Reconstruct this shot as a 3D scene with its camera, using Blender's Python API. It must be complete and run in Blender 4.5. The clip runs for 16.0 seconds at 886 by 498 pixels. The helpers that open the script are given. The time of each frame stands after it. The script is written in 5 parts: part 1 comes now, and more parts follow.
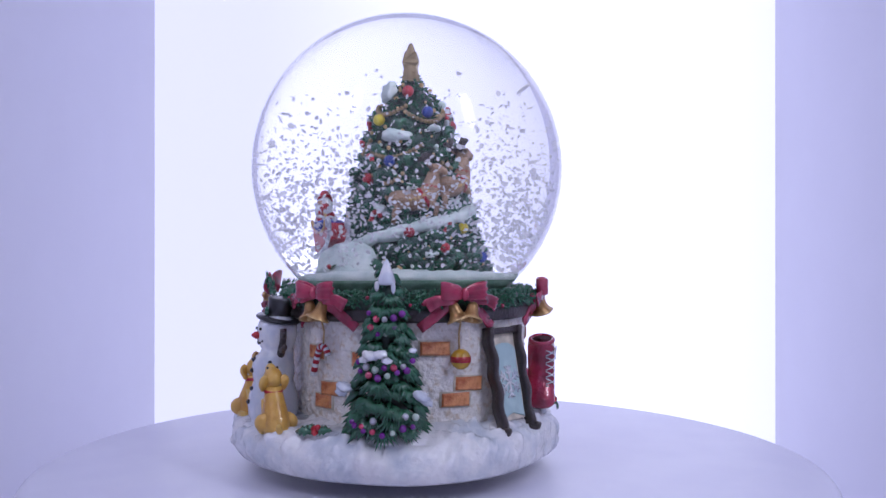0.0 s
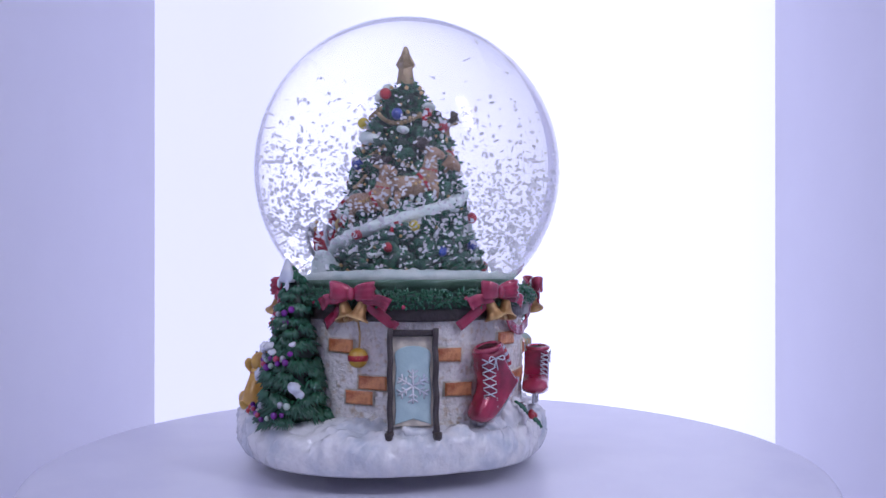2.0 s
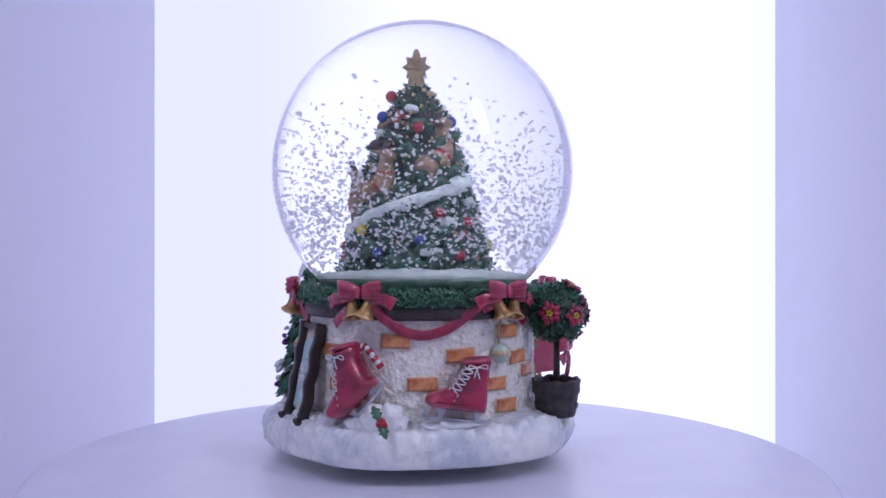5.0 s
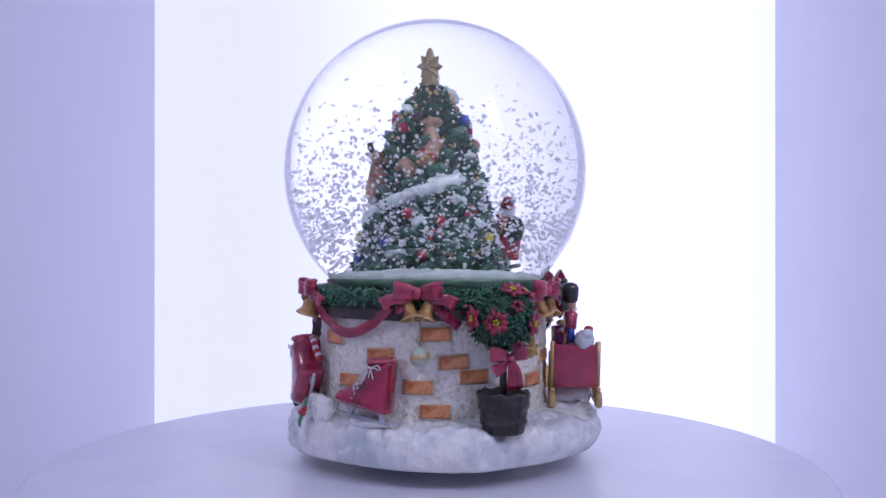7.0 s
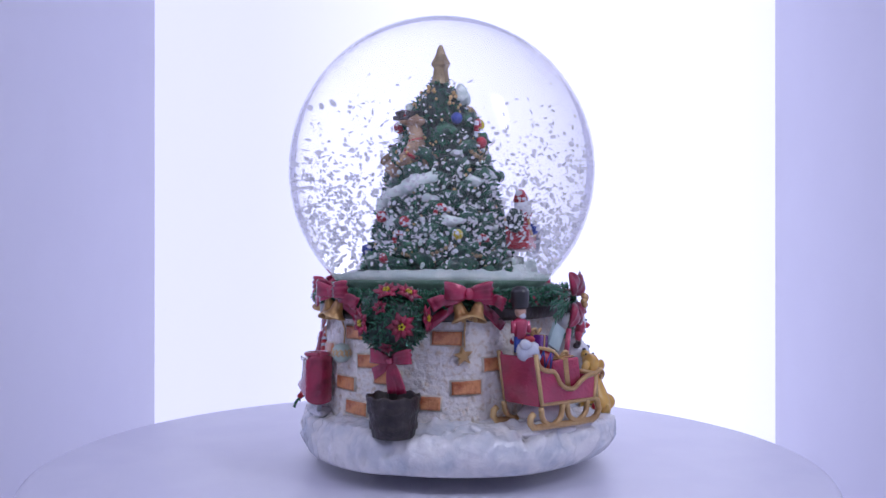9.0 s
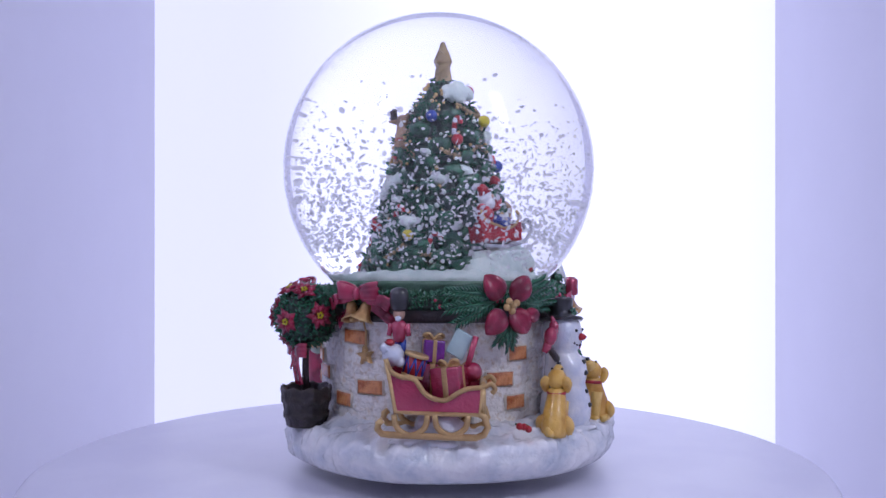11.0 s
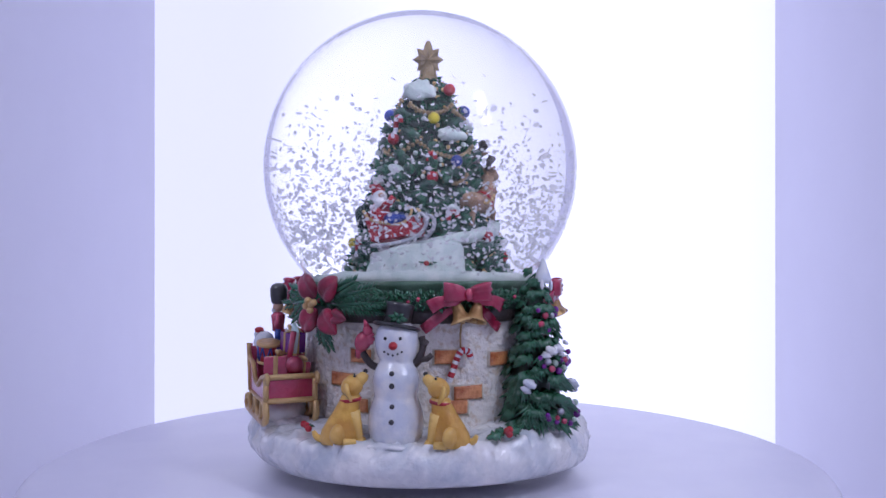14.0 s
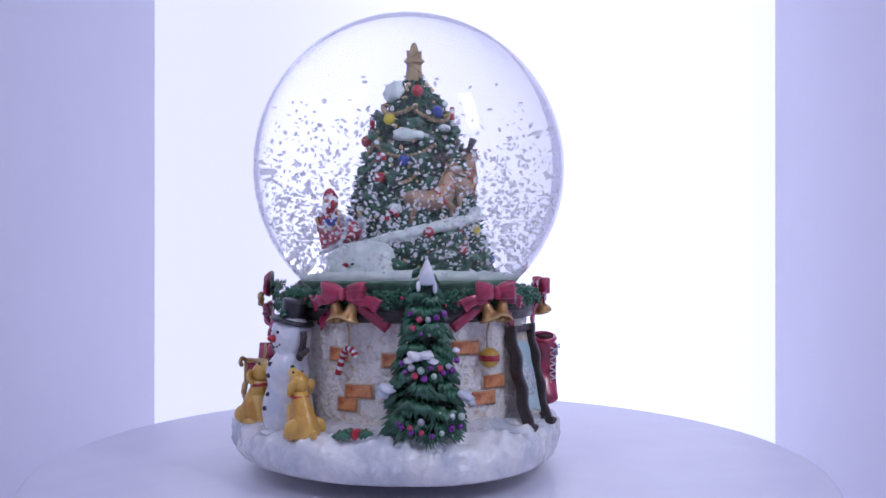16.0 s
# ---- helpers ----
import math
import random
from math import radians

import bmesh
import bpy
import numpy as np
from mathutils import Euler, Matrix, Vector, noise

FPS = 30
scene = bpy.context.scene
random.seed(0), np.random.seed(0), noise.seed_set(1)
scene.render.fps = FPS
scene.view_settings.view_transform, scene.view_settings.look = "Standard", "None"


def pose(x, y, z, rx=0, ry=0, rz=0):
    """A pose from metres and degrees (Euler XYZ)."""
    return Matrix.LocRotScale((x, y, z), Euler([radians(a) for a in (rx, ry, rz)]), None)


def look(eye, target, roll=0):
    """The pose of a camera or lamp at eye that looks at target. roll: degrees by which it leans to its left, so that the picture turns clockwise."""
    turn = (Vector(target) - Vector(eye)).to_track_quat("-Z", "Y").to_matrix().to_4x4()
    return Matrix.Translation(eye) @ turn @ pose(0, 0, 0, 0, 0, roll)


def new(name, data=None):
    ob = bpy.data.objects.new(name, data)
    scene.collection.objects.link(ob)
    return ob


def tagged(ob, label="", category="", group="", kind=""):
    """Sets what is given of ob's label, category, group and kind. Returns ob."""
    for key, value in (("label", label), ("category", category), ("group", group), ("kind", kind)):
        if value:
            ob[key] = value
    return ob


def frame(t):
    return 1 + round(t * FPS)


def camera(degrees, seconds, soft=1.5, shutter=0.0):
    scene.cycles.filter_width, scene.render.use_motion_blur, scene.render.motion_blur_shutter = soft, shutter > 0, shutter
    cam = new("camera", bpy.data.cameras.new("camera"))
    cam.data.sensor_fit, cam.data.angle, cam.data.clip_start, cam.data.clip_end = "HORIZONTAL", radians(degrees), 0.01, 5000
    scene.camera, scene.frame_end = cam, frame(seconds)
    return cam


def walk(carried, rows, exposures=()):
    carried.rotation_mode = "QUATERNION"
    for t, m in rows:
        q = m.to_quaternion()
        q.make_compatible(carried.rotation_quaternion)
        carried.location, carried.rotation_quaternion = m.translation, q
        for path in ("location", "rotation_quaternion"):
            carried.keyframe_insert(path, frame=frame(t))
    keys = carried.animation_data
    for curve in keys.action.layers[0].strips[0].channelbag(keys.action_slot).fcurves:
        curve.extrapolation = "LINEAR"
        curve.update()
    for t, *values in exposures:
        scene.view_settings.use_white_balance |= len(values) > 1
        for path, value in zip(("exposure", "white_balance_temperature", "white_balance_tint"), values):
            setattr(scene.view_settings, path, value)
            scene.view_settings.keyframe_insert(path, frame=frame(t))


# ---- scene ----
cam = camera(53.25, 16.0, soft=1.5)
EYE = Vector((0.0, -0.296, 0.0676))
GAZE = EYE + Vector((math.sin(radians(1.24)), math.cos(radians(1.24)), math.tan(radians(0.084))))
walk(cam, [(0, look(EYE, GAZE)), (16, look(EYE, GAZE))], exposures=[(0, 0.0), (16, 0.0)])

# ---- world and light ----
world = bpy.data.worlds.new("world")
scene.world = world
world.use_nodes = True
world.node_tree.nodes["Background"].inputs[0].default_value = (0.8, 0.82, 1.0, 1)
world.node_tree.nodes["Background"].inputs[1].default_value = 0.05
PANEL_LOW, PANEL_HIGH = 1.13, 1.6


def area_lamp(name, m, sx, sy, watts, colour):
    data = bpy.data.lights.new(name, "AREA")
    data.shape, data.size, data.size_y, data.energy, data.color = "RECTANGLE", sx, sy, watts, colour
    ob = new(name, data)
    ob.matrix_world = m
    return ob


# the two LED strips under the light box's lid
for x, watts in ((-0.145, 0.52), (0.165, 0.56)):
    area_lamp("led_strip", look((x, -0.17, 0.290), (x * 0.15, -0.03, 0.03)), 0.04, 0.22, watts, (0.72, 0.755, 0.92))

# ---- materials ----


def shader(name):
    m = bpy.data.materials.new(name)
    m.use_nodes = True
    return m, m.node_tree, m.node_tree.nodes["Principled BSDF"]


def paint(name, colour, second=None, rough=0.5, metal=0.0, scale=300.0, mix=(0.42, 0.62), bump=0.15, bump_scale=900.0,
          coat=0.0, worn=None, detail=4.0):
    """Painted resin: two colours in noisy patches, fine relief, and lighter paint on raised edges."""
    m, tree, b = shader(name)
    n, link = tree.nodes.new, tree.links.new
    second = second or tuple(c * 0.72 for c in colour)
    co = n("ShaderNodeTexCoord")
    big = n("ShaderNodeTexNoise")
    big.inputs["Scale"].default_value, big.inputs["Detail"].default_value = scale, detail
    link(co.outputs["Object"], big.inputs["Vector"])
    ramp = n("ShaderNodeMapRange")
    ramp.inputs[1].default_value, ramp.inputs[2].default_value = mix
    link(big.outputs[0], ramp.inputs[0])
    blend = n("ShaderNodeMix")
    blend.data_type = "RGBA"
    blend.inputs[6].default_value, blend.inputs[7].default_value = (*second, 1), (*colour, 1)
    link(ramp.outputs[0], blend.inputs[0])
    out = blend.outputs[2]
    if worn:
        geo = n("ShaderNodeNewGeometry")
        edge = n("ShaderNodeMapRange")
        edge.inputs[1].default_value, edge.inputs[2].default_value = 0.52, 0.60
        link(geo.outputs["Pointiness"], edge.inputs[0])
        top = n("ShaderNodeMix")
        top.data_type = "RGBA"
        link(edge.outputs[0], top.inputs[0])
        link(out, top.inputs[6])
        top.inputs[7].default_value = (*worn, 1)
        out = top.outputs[2]
    link(out, b.inputs["Base Color"])
    b.inputs["Roughness"].default_value, b.inputs["Metallic"].default_value = rough, metal
    b.inputs["Coat Weight"].default_value, b.inputs["Coat Roughness"].default_value = coat, 0.1
    fine = n("ShaderNodeTexNoise")
    fine.inputs["Scale"].default_value, fine.inputs["Detail"].default_value = bump_scale, 3
    link(co.outputs["Object"], fine.inputs["Vector"])
    relief = n("ShaderNodeBump")
    relief.inputs["Strength"].default_value, relief.inputs["Distance"].default_value = bump, 0.001
    link(fine.outputs[0], relief.inputs["Height"])
    link(relief.outputs[0], b.inputs["Normal"])
    return m


def water_glass():
    m, tree, b = shader("water_filled_glass")
    b.inputs["Base Color"].default_value = (0.985, 0.985, 1, 1)
    b.inputs["Roughness"].default_value, b.inputs["IOR"].default_value = 0.0, 1.34
    b.inputs["Transmission Weight"].default_value = 0.96  # the white diffuse rest stands in for a milky haze, lifting the darks inside
    return m


def lit_fabric():
    """The back-lit fabric of the light box: its lamps stand behind its right half."""
    m, tree, b = shader("back_lit_fabric")
    n, link = tree.nodes.new, tree.links.new
    co = n("ShaderNodeTexCoord")
    mapping = n("ShaderNodeMapping")
    mapping.inputs["Location"].default_value = (-0.096, 0, -0.02)
    mapping.inputs["Scale"].default_value = (1, 0, 0.15)
    link(co.outputs["Object"], mapping.inputs["Vector"])
    far = n("ShaderNodeVectorMath")
    far.operation = "LENGTH"
    link(mapping.outputs[0], far.inputs[0])
    glow = n("ShaderNodeMapRange")
    glow.interpolation_type = "SMOOTHSTEP"
    glow.inputs[1].default_value, glow.inputs[2].default_value = 0.215, 0.03
    glow.inputs[3].default_value, glow.inputs[4].default_value = PANEL_LOW, PANEL_HIGH
    link(far.outputs["Value"], glow.inputs[0])
    b.inputs["Base Color"].default_value = (0.12, 0.12, 0.12, 1)
    b.inputs["Roughness"].default_value = 0.8
    b.inputs["Emission Color"].default_value = (0.67, 0.69, 1.0, 1)
    link(glow.outputs[0], b.inputs["Emission Strength"])
    return m


FABRIC = paint("white_fabric", (0.737, 0.73, 0.818), (0.73, 0.723, 0.811), 0.8, scale=30, bump=0.05, bump_scale=3000)
LIT = lit_fabric()
DISC = paint("white_plastic", (0.72, 0.71, 0.80), (0.69, 0.68, 0.78), 0.35, scale=40, bump=0.03, bump_scale=2000)
WATER = water_glass()
SNOW = paint("pearly_snow_paint", (0.86, 0.85, 0.84), (0.57, 0.62, 0.68), 0.22, scale=75, mix=(0.36, 0.58), bump=0.7,
             bump_scale=330, coat=0.3, detail=6.0, worn=(0.94, 0.93, 0.93))
STUCCO = paint("rough_stone_paint", (0.90, 0.86, 0.79), (0.70, 0.58, 0.43), 0.26, scale=520, mix=(0.30, 0.48), bump=1.0,
               bump_scale=800, coat=0.35, detail=8.0, worn=(0.95, 0.93, 0.90))
BRICK = paint("brick_paint", (0.74, 0.31, 0.12), (0.46, 0.12, 0.035), 0.3, scale=330, mix=(0.38, 0.58), bump=0.6, coat=0.5)
MORTAR = paint("cream_paint", (0.78, 0.70, 0.56), None, 0.5)
GREEN = paint("green_foliage_paint", (0.03, 0.15, 0.075), (0.008, 0.05, 0.03), 0.28, scale=500, coat=0.5)
LEAF = paint("leaf_green_paint", (0.024, 0.16, 0.078), (0.004, 0.034, 0.02), 0.2, scale=300, mix=(0.38, 0.62), coat=0.8, worn=(0.035, 0.15, 0.08))
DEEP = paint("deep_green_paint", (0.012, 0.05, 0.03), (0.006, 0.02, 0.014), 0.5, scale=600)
RED = paint("crimson_paint", (0.44, 0.016, 0.066), (0.17, 0.004, 0.026), 0.25, 0.2, scale=140, mix=(0.34, 0.6), coat=0.9, bump=0.3, worn=(0.52, 0.06, 0.12))
PETAL = paint("petal_paint", (0.38, 0.015, 0.056), (0.18, 0.005, 0.026), 0.32, scale=180, bump=0.5, bump_scale=350, coat=0.5)
DARKRED = paint("dark_red_paint", (0.10, 0.008, 0.02), None, 0.6)
SCARLET = paint("scarlet_paint", (0.50, 0.02, 0.03), (0.36, 0.01, 0.02), 0.35, scale=300, coat=0.3)
GOLD = paint("gold_paint", (0.50, 0.28, 0.10), (0.24, 0.11, 0.035), 0.32, 0.3, scale=260, mix=(0.36, 0.62), bump=0.3, worn=(0.62, 0.42, 0.19))
WOOD = paint("dark_wood_paint", (0.035, 0.026, 0.026), (0.016, 0.012, 0.013), 0.4, scale=250, bump=0.4, coat=0.15, worn=(0.06, 0.045, 0.042))
ICE = paint("ice_blue_paint", (0.52, 0.68, 0.66), (0.42, 0.58, 0.58), 0.35, scale=200, bump=0.08)
WHITE = paint("white_paint", (0.82, 0.82, 0.82), (0.62, 0.66, 0.74), 0.25, scale=160, bump=0.3, bump_scale=500, coat=0.6)
SOFTSNOW = paint("inner_snow_paint", (0.76, 0.82, 0.78), (0.60, 0.70, 0.66), 0.5, scale=250, bump=0.35, bump_scale=1500)
DOG = paint("ochre_coat_paint", (0.74, 0.42, 0.07), (0.56, 0.26, 0.035), 0.38, scale=160, bump=0.4, bump_scale=600, coat=0.4, worn=(0.80, 0.52, 0.14))
BLACK = paint("black_paint", (0.012, 0.012, 0.014), (0.02, 0.02, 0.022), 0.3, coat=0.6)
PURPLE = paint("purple_paint", (0.22, 0.03, 0.30), (0.13, 0.015, 0.20), 0.25, coat=0.4)
BLUE = paint("blue_paint", (0.03, 0.08, 0.42), (0.02, 0.05, 0.28), 0.3, coat=0.3)
YELLOW = paint("yellow_paint", (0.65, 0.55, 0.03), (0.55, 0.42, 0.02), 0.3, coat=0.3)
TAN = paint("tan_paint", (0.44, 0.29, 0.19), (0.28, 0.17, 0.10), 0.5, scale=260, bump=0.4)
DULLGOLD = paint("dull_gold_paint", (0.42, 0.31, 0.17), (0.28, 0.20, 0.10), 0.4, 0.2, scale=400, bump=0.3)
SKIN = paint("peach_paint", (0.62, 0.38, 0.28), None, 0.5)
SILVER = paint("silver_paint", (0.55, 0.56, 0.60), (0.40, 0.41, 0.46), 0.3, 0.4, coat=0.2)
MINT = paint("mint_paint", (0.50, 0.62, 0.52), (0.42, 0.54, 0.46), 0.3, coat=0.3)
AMBER = paint("amber_paint", (0.68, 0.42, 0.05), (0.5, 0.28, 0.03), 0.3, scale=250, coat=0.3)
# the green reflected at the globe's foot, put into the rim's colour
RIM = paint("green_reflection_paint", (0.17, 0.29, 0.21), (0.10, 0.20, 0.14), 0.35, scale=200)


def flake_plastic():
    m, tree, b = shader("snow_flake_plastic")
    n, link = tree.nodes.new, tree.links.new
    thin = n("ShaderNodeBsdfTranslucent")
    thin.inputs[0].default_value = (0.95, 0.95, 0.97, 1)
    b.inputs["Base Color"].default_value = (0.84, 0.84, 0.88, 1)
    b.inputs["Roughness"].default_value = 0.25
    mix = n("ShaderNodeMixShader")
    mix.inputs[0].default_value = 0.80
    link(b.outputs[0], mix.inputs[1])
    link(thin.outputs[0], mix.inputs[2])
    clear = n("ShaderNodeBsdfTransparent")
    sheer = n("ShaderNodeMixShader")
    sheer.inputs[0].default_value = 0.28
    link(mix.outputs[0], sheer.inputs[1])
    link(clear.outputs[0], sheer.inputs[2])
    link(sheer.outputs[0], tree.nodes["Material Output"].inputs[0])
    return m


FLAKE = flake_plastic()

# ---- mesh helpers; lengths in millimetres ----
MM = 0.001


def link_mesh(name, bm, material, parent, smooth=True):
    me = bpy.data.meshes.new(name)
    bmesh.ops.scale(bm, vec=(MM, MM, MM), verts=bm.verts)
    bmesh.ops.recalc_face_normals(bm, faces=bm.faces)
    bm.to_mesh(me)
    bm.free()
    for m in material if isinstance(material, (list, tuple)) else [material]:
        me.materials.append(m)
    if smooth:
        me.shade_smooth()
    ob = new(name, me)
    ob.parent = parent
    return ob


def part(name, bm, material, parent, label="", smooth=True):
    return tagged(link_mesh(name, bm, material, parent, smooth), label)


def polar(az, r, z):
    return Vector((r * math.cos(radians(az)), r * math.sin(radians(az)), z))


def spot(az, r, z, lean=0.0, spin=0.0):
    """Axes of a place on the wall: x to the right as seen from outside, y inwards, z up. lean: top towards the wall; spin: anticlockwise as seen."""
    n = polar(az, 1, 0)
    x = Vector((-n.y, n.x, 0))
    m = Matrix((x, -n, Vector((0, 0, 1)))).transposed().to_4x4()
    return Matrix.Translation(polar(az, r, z)) @ m @ Matrix.Rotation(radians(-spin), 4, "Y") @ Matrix.Rotation(radians(-lean), 4, "X")


def add_grid(bm, rows, closed=True, cap=True, mat=0):
    """Skins rings of points; closed: each ring is a loop."""
    vs = [[bm.verts.new(p) for p in ring] for ring in rows]
    n = len(vs[0])
    for a, b in zip(vs, vs[1:]):
        for i in range(n if closed else n - 1):
            j = (i + 1) % n
            bm.faces.new((a[i], a[j], b[j], b[i])).material_index = mat
    if cap and closed:
        bm.faces.new(vs[0]).material_index = mat
        bm.faces.new(vs[-1][::-1]).material_index = mat
    return vs


def add_tube(bm, pts, radii, seg=8, mat=0, flat=1.0):
    pts = [Vector(p) for p in pts]
    if not isinstance(radii, (list, tuple)):
        radii = [radii] * len(pts)
    rings, side = [], None
    for i, p in enumerate(pts):
        d = (pts[min(i + 1, len(pts) - 1)] - pts[max(i - 1, 0)]).normalized()
        if side is None:
            side = d.orthogonal().normalized()
        side = (side - d * side.dot(d)).normalized()
        up = d.cross(side)
        rings.append([p + (side * math.cos(k) + up * math.sin(k) * flat) * radii[i] for k in np.linspace(0, 2 * math.pi, seg, endpoint=False)])
    add_grid(bm, rings, mat=mat)


def add_ball(bm, c, r, seg=14, rings=9, m=None, mat=0, lump=0.0, freq=0.3):
    c = Vector(c)
    r = Vector((r, r, r)) if isinstance(r, (int, float)) else Vector(r)
    rows = []
    for i in range(rings + 1):
        th = 0.06 + (math.pi - 0.12) * i / rings
        ring = []
        for k in range(seg):
            a = 2 * math.pi * k / seg
            p = Vector((math.sin(th) * math.cos(a) * r.x, math.sin(th) * math.sin(a) * r.y, math.cos(th) * r.z))
            if lump:
                p *= 1 + lump * noise.noise((p + c) * freq * 3)
            p += c
            ring.append(m @ p if m else p)
        rows.append(ring)
    add_grid(bm, rows, mat=mat)


def add_lathe(bm, profile, seg=64, m=None, mat=0, cap=True):
    rows = []
    for r, z in profile:
        ring = [Vector((r * math.cos(a), r * math.sin(a), z)) for a in np.linspace(0, 2 * math.pi, seg, endpoint=False)]
        rows.append([m @ p for p in ring] if m else ring)
    add_grid(bm, rows, cap=cap, mat=mat)


def add_prism(bm, outline, depth, m=None, inset=0.0, mat=0):
    """A plate from an outline in x, z; its front (y = 0) is bevelled by inset; it reaches depth inwards."""
    cx, cz = sum(p[0] for p in outline) / len(outline), sum(p[1] for p in outline) / len(outline)
    def ring(y, k):
        out = []
        for x, z in outline:
            d = math.hypot(x - cx, z - cz) or 1
            f = 1 - k / d
            out.append(Vector((cx + (x - cx) * f, y, cz + (z - cz) * f)))
        return [m @ p for p in out] if m else out
    rows = [ring(depth, 0), ring(inset, 0), ring(0, inset)] if inset else [ring(depth, 0), ring(0, 0)]
    add_grid(bm, rows, mat=mat)


def add_box(bm, m, sx, sy, sz, bevel=0.0, mat=0):
    b = bmesh.new()
    bmesh.ops.create_cube(b, size=1)
    bmesh.ops.scale(b, vec=(sx, sy, sz), verts=b.verts)
    if bevel:
        bmesh.ops.bevel(b, geom=b.edges[:], offset=bevel, segments=2, affect="EDGES", profile=0.6)
    vs = {v: bm.verts.new(m @ v.co) for v in b.verts}
    for f in b.faces:
        bm.faces.new([vs[v] for v in f.verts]).material_index = mat
    b.free()


def add_ribbon(bm, pts, widths, thick, up, mat=0, wave=0.0):
    """A band along pts, as wide as widths across up."""
    pts, up, rings = [Vector(p) for p in pts], Vector(up), []
    for i, p in enumerate(pts):
        d = (pts[min(i + 1, len(pts) - 1)] - pts[max(i - 1, 0)]).normalized()
        w = (up - d * up.dot(d)).normalized()
        n = d.cross(w)
        k = widths[i] / 2 if isinstance(widths, (list, tuple)) else widths / 2
        t = thick / 2
        bow = n * wave * math.sin(i * 1.3)
        c = k * 0.16
        rings.append([p + bow + w * k * u + n * v for u, v in ((0.86, t), (0.5, t - c), (0.22, t + c * 0.7), (-0.1, t - c * 0.6), (-0.45, t + c * 0.5), (-0.7, t - c), (-0.9, t),
                                                               (-1, 0), (-0.86, -t), (0, -t * 0.7), (0.86, -t), (1, 0))])
    add_grid(bm, rings, mat=mat)


def bezier(points, steps=10):
    """A smooth line through the points."""
    ps = [Vector(p) for p in points]
    ps = [ps[0] * 2 - ps[1]] + ps + [ps[-1] * 2 - ps[-2]]
    out = []
    for a, b, c, d in zip(ps, ps[1:], ps[2:], ps[3:]):
        for k in range(steps):
            t = k / steps
            out.append(0.5 * (2 * b + (c - a) * t + (2 * a - 5 * b + 4 * c - d) * t * t + (3 * b - a - 3 * c + d) * t ** 3))
    return out + [ps[-2]]


def add_leaf(bm, base, tip, width, normal, mat=0, fold=0.25):
    """A small pointed leaf with a ridge and an underside."""
    base, tip, normal = Vector(base), Vector(tip), Vector(normal)
    d = tip - base
    side = d.cross(normal).normalized() * width / 2
    up = side.cross(d).normalized() * width * fold
    mid = base + d * 0.45
    v = [bm.verts.new(p) for p in (base, mid + side, tip, mid - side, mid + up, mid - up * 0.8)]
    for a, b in ((0, 1), (1, 2), (2, 3), (3, 0)):
        bm.faces.new((v[a], v[b], v[4])).material_index = mat
        bm.faces.new((v[b], v[a], v[5])).material_index = mat


rng = random.Random(7)

# ---- the light box ----


def slab(name, lo, hi, material):
    bm = bmesh.new()
    lo, hi = Vector(lo), Vector(hi)
    add_box(bm, Matrix.Translation((lo + hi) / 2 * 1000), *((hi - lo) * 1000))
    return tagged(part(name, bm, material, None, smooth=False), "white fabric wall of a photo light box", "light box", kind="structure")


XL, XR, YB, YF, ZT, ZF = -0.1728, 0.2290, 0.275, -0.36, 0.30, -0.10
slab("wall_back", (XL, YB, ZF), (XR, YB + 0.006, ZT), LIT)["label"] = "glowing white back-lit fabric at the light box's back"
slab("wall_left", (XL - 0.006, YF, ZF), (XL, YB + 0.006, ZT), FABRIC)
slab("wall_right", (XR, YF, ZF), (XR + 0.006, YB + 0.006, ZT), FABRIC)
# unseen, added behind the camera: closes the open front to bounce light back
slab("added_front_wall", (XL - 0.006, YF - 0.006, ZF), (XR + 0.006, YF, ZT), FABRIC)
slab("ceiling", (XL - 0.006, YF - 0.006, ZT), (XR + 0.006, YB + 0.006, ZT + 0.006), FABRIC)
slab("floor", (XL - 0.006, YF - 0.006, ZF - 0.006), (XR + 0.006, YB + 0.006, ZF), FABRIC)

# ---- the turntable ----
turntable = tagged(new("turntable"), "round white plastic display turntable with rounded edge", "turntable")
bm = bmesh.new()
add_lathe(bm, [(30, -9.6), (123, -9.6), (125.4, -8.6), (126.4, -5.6), (126.2, -3.1), (125.4, -1.9), (124, -1.6), (60, -1.6), (20, -1.6)], 160)
part("disc", bm, DISC, turntable)
bm = bmesh.new()
add_lathe(bm, [(62, -100), (62, -96), (60, -94), (60, -12), (55, -9.6)], 64)
part("foot", bm, DISC, turntable)

# ---- the snow globe ----
globe = tagged(new("snow_globe"), "glass snow globe on a snowy Christmas cottage base", "snow globe")
SPIN = 21.689
AXIS = (-0.0049, -0.0024)
GZ, GR = 94.1, 50.8

# glass sphere, cut flat where it sits in the base
bm = bmesh.new()
rows = []
cut = math.asin(39.2 / GR)
for i in range(61):
    a = -cut + (math.pi / 2 - 0.004 + cut) * i / 60
    rows.append([Vector((GR * math.cos(a) * math.cos(k), GR * math.cos(a) * math.sin(k), GZ + GR * math.sin(a))) for k in np.linspace(0, 2 * math.pi, 120, endpoint=False)])
add_grid(bm, rows)
glass = part("glass_globe", bm, WATER, globe, "clear water-filled glass ball")
glass.visible_shadow = False
glass.location = (-0.0006, 0.0001, 0)

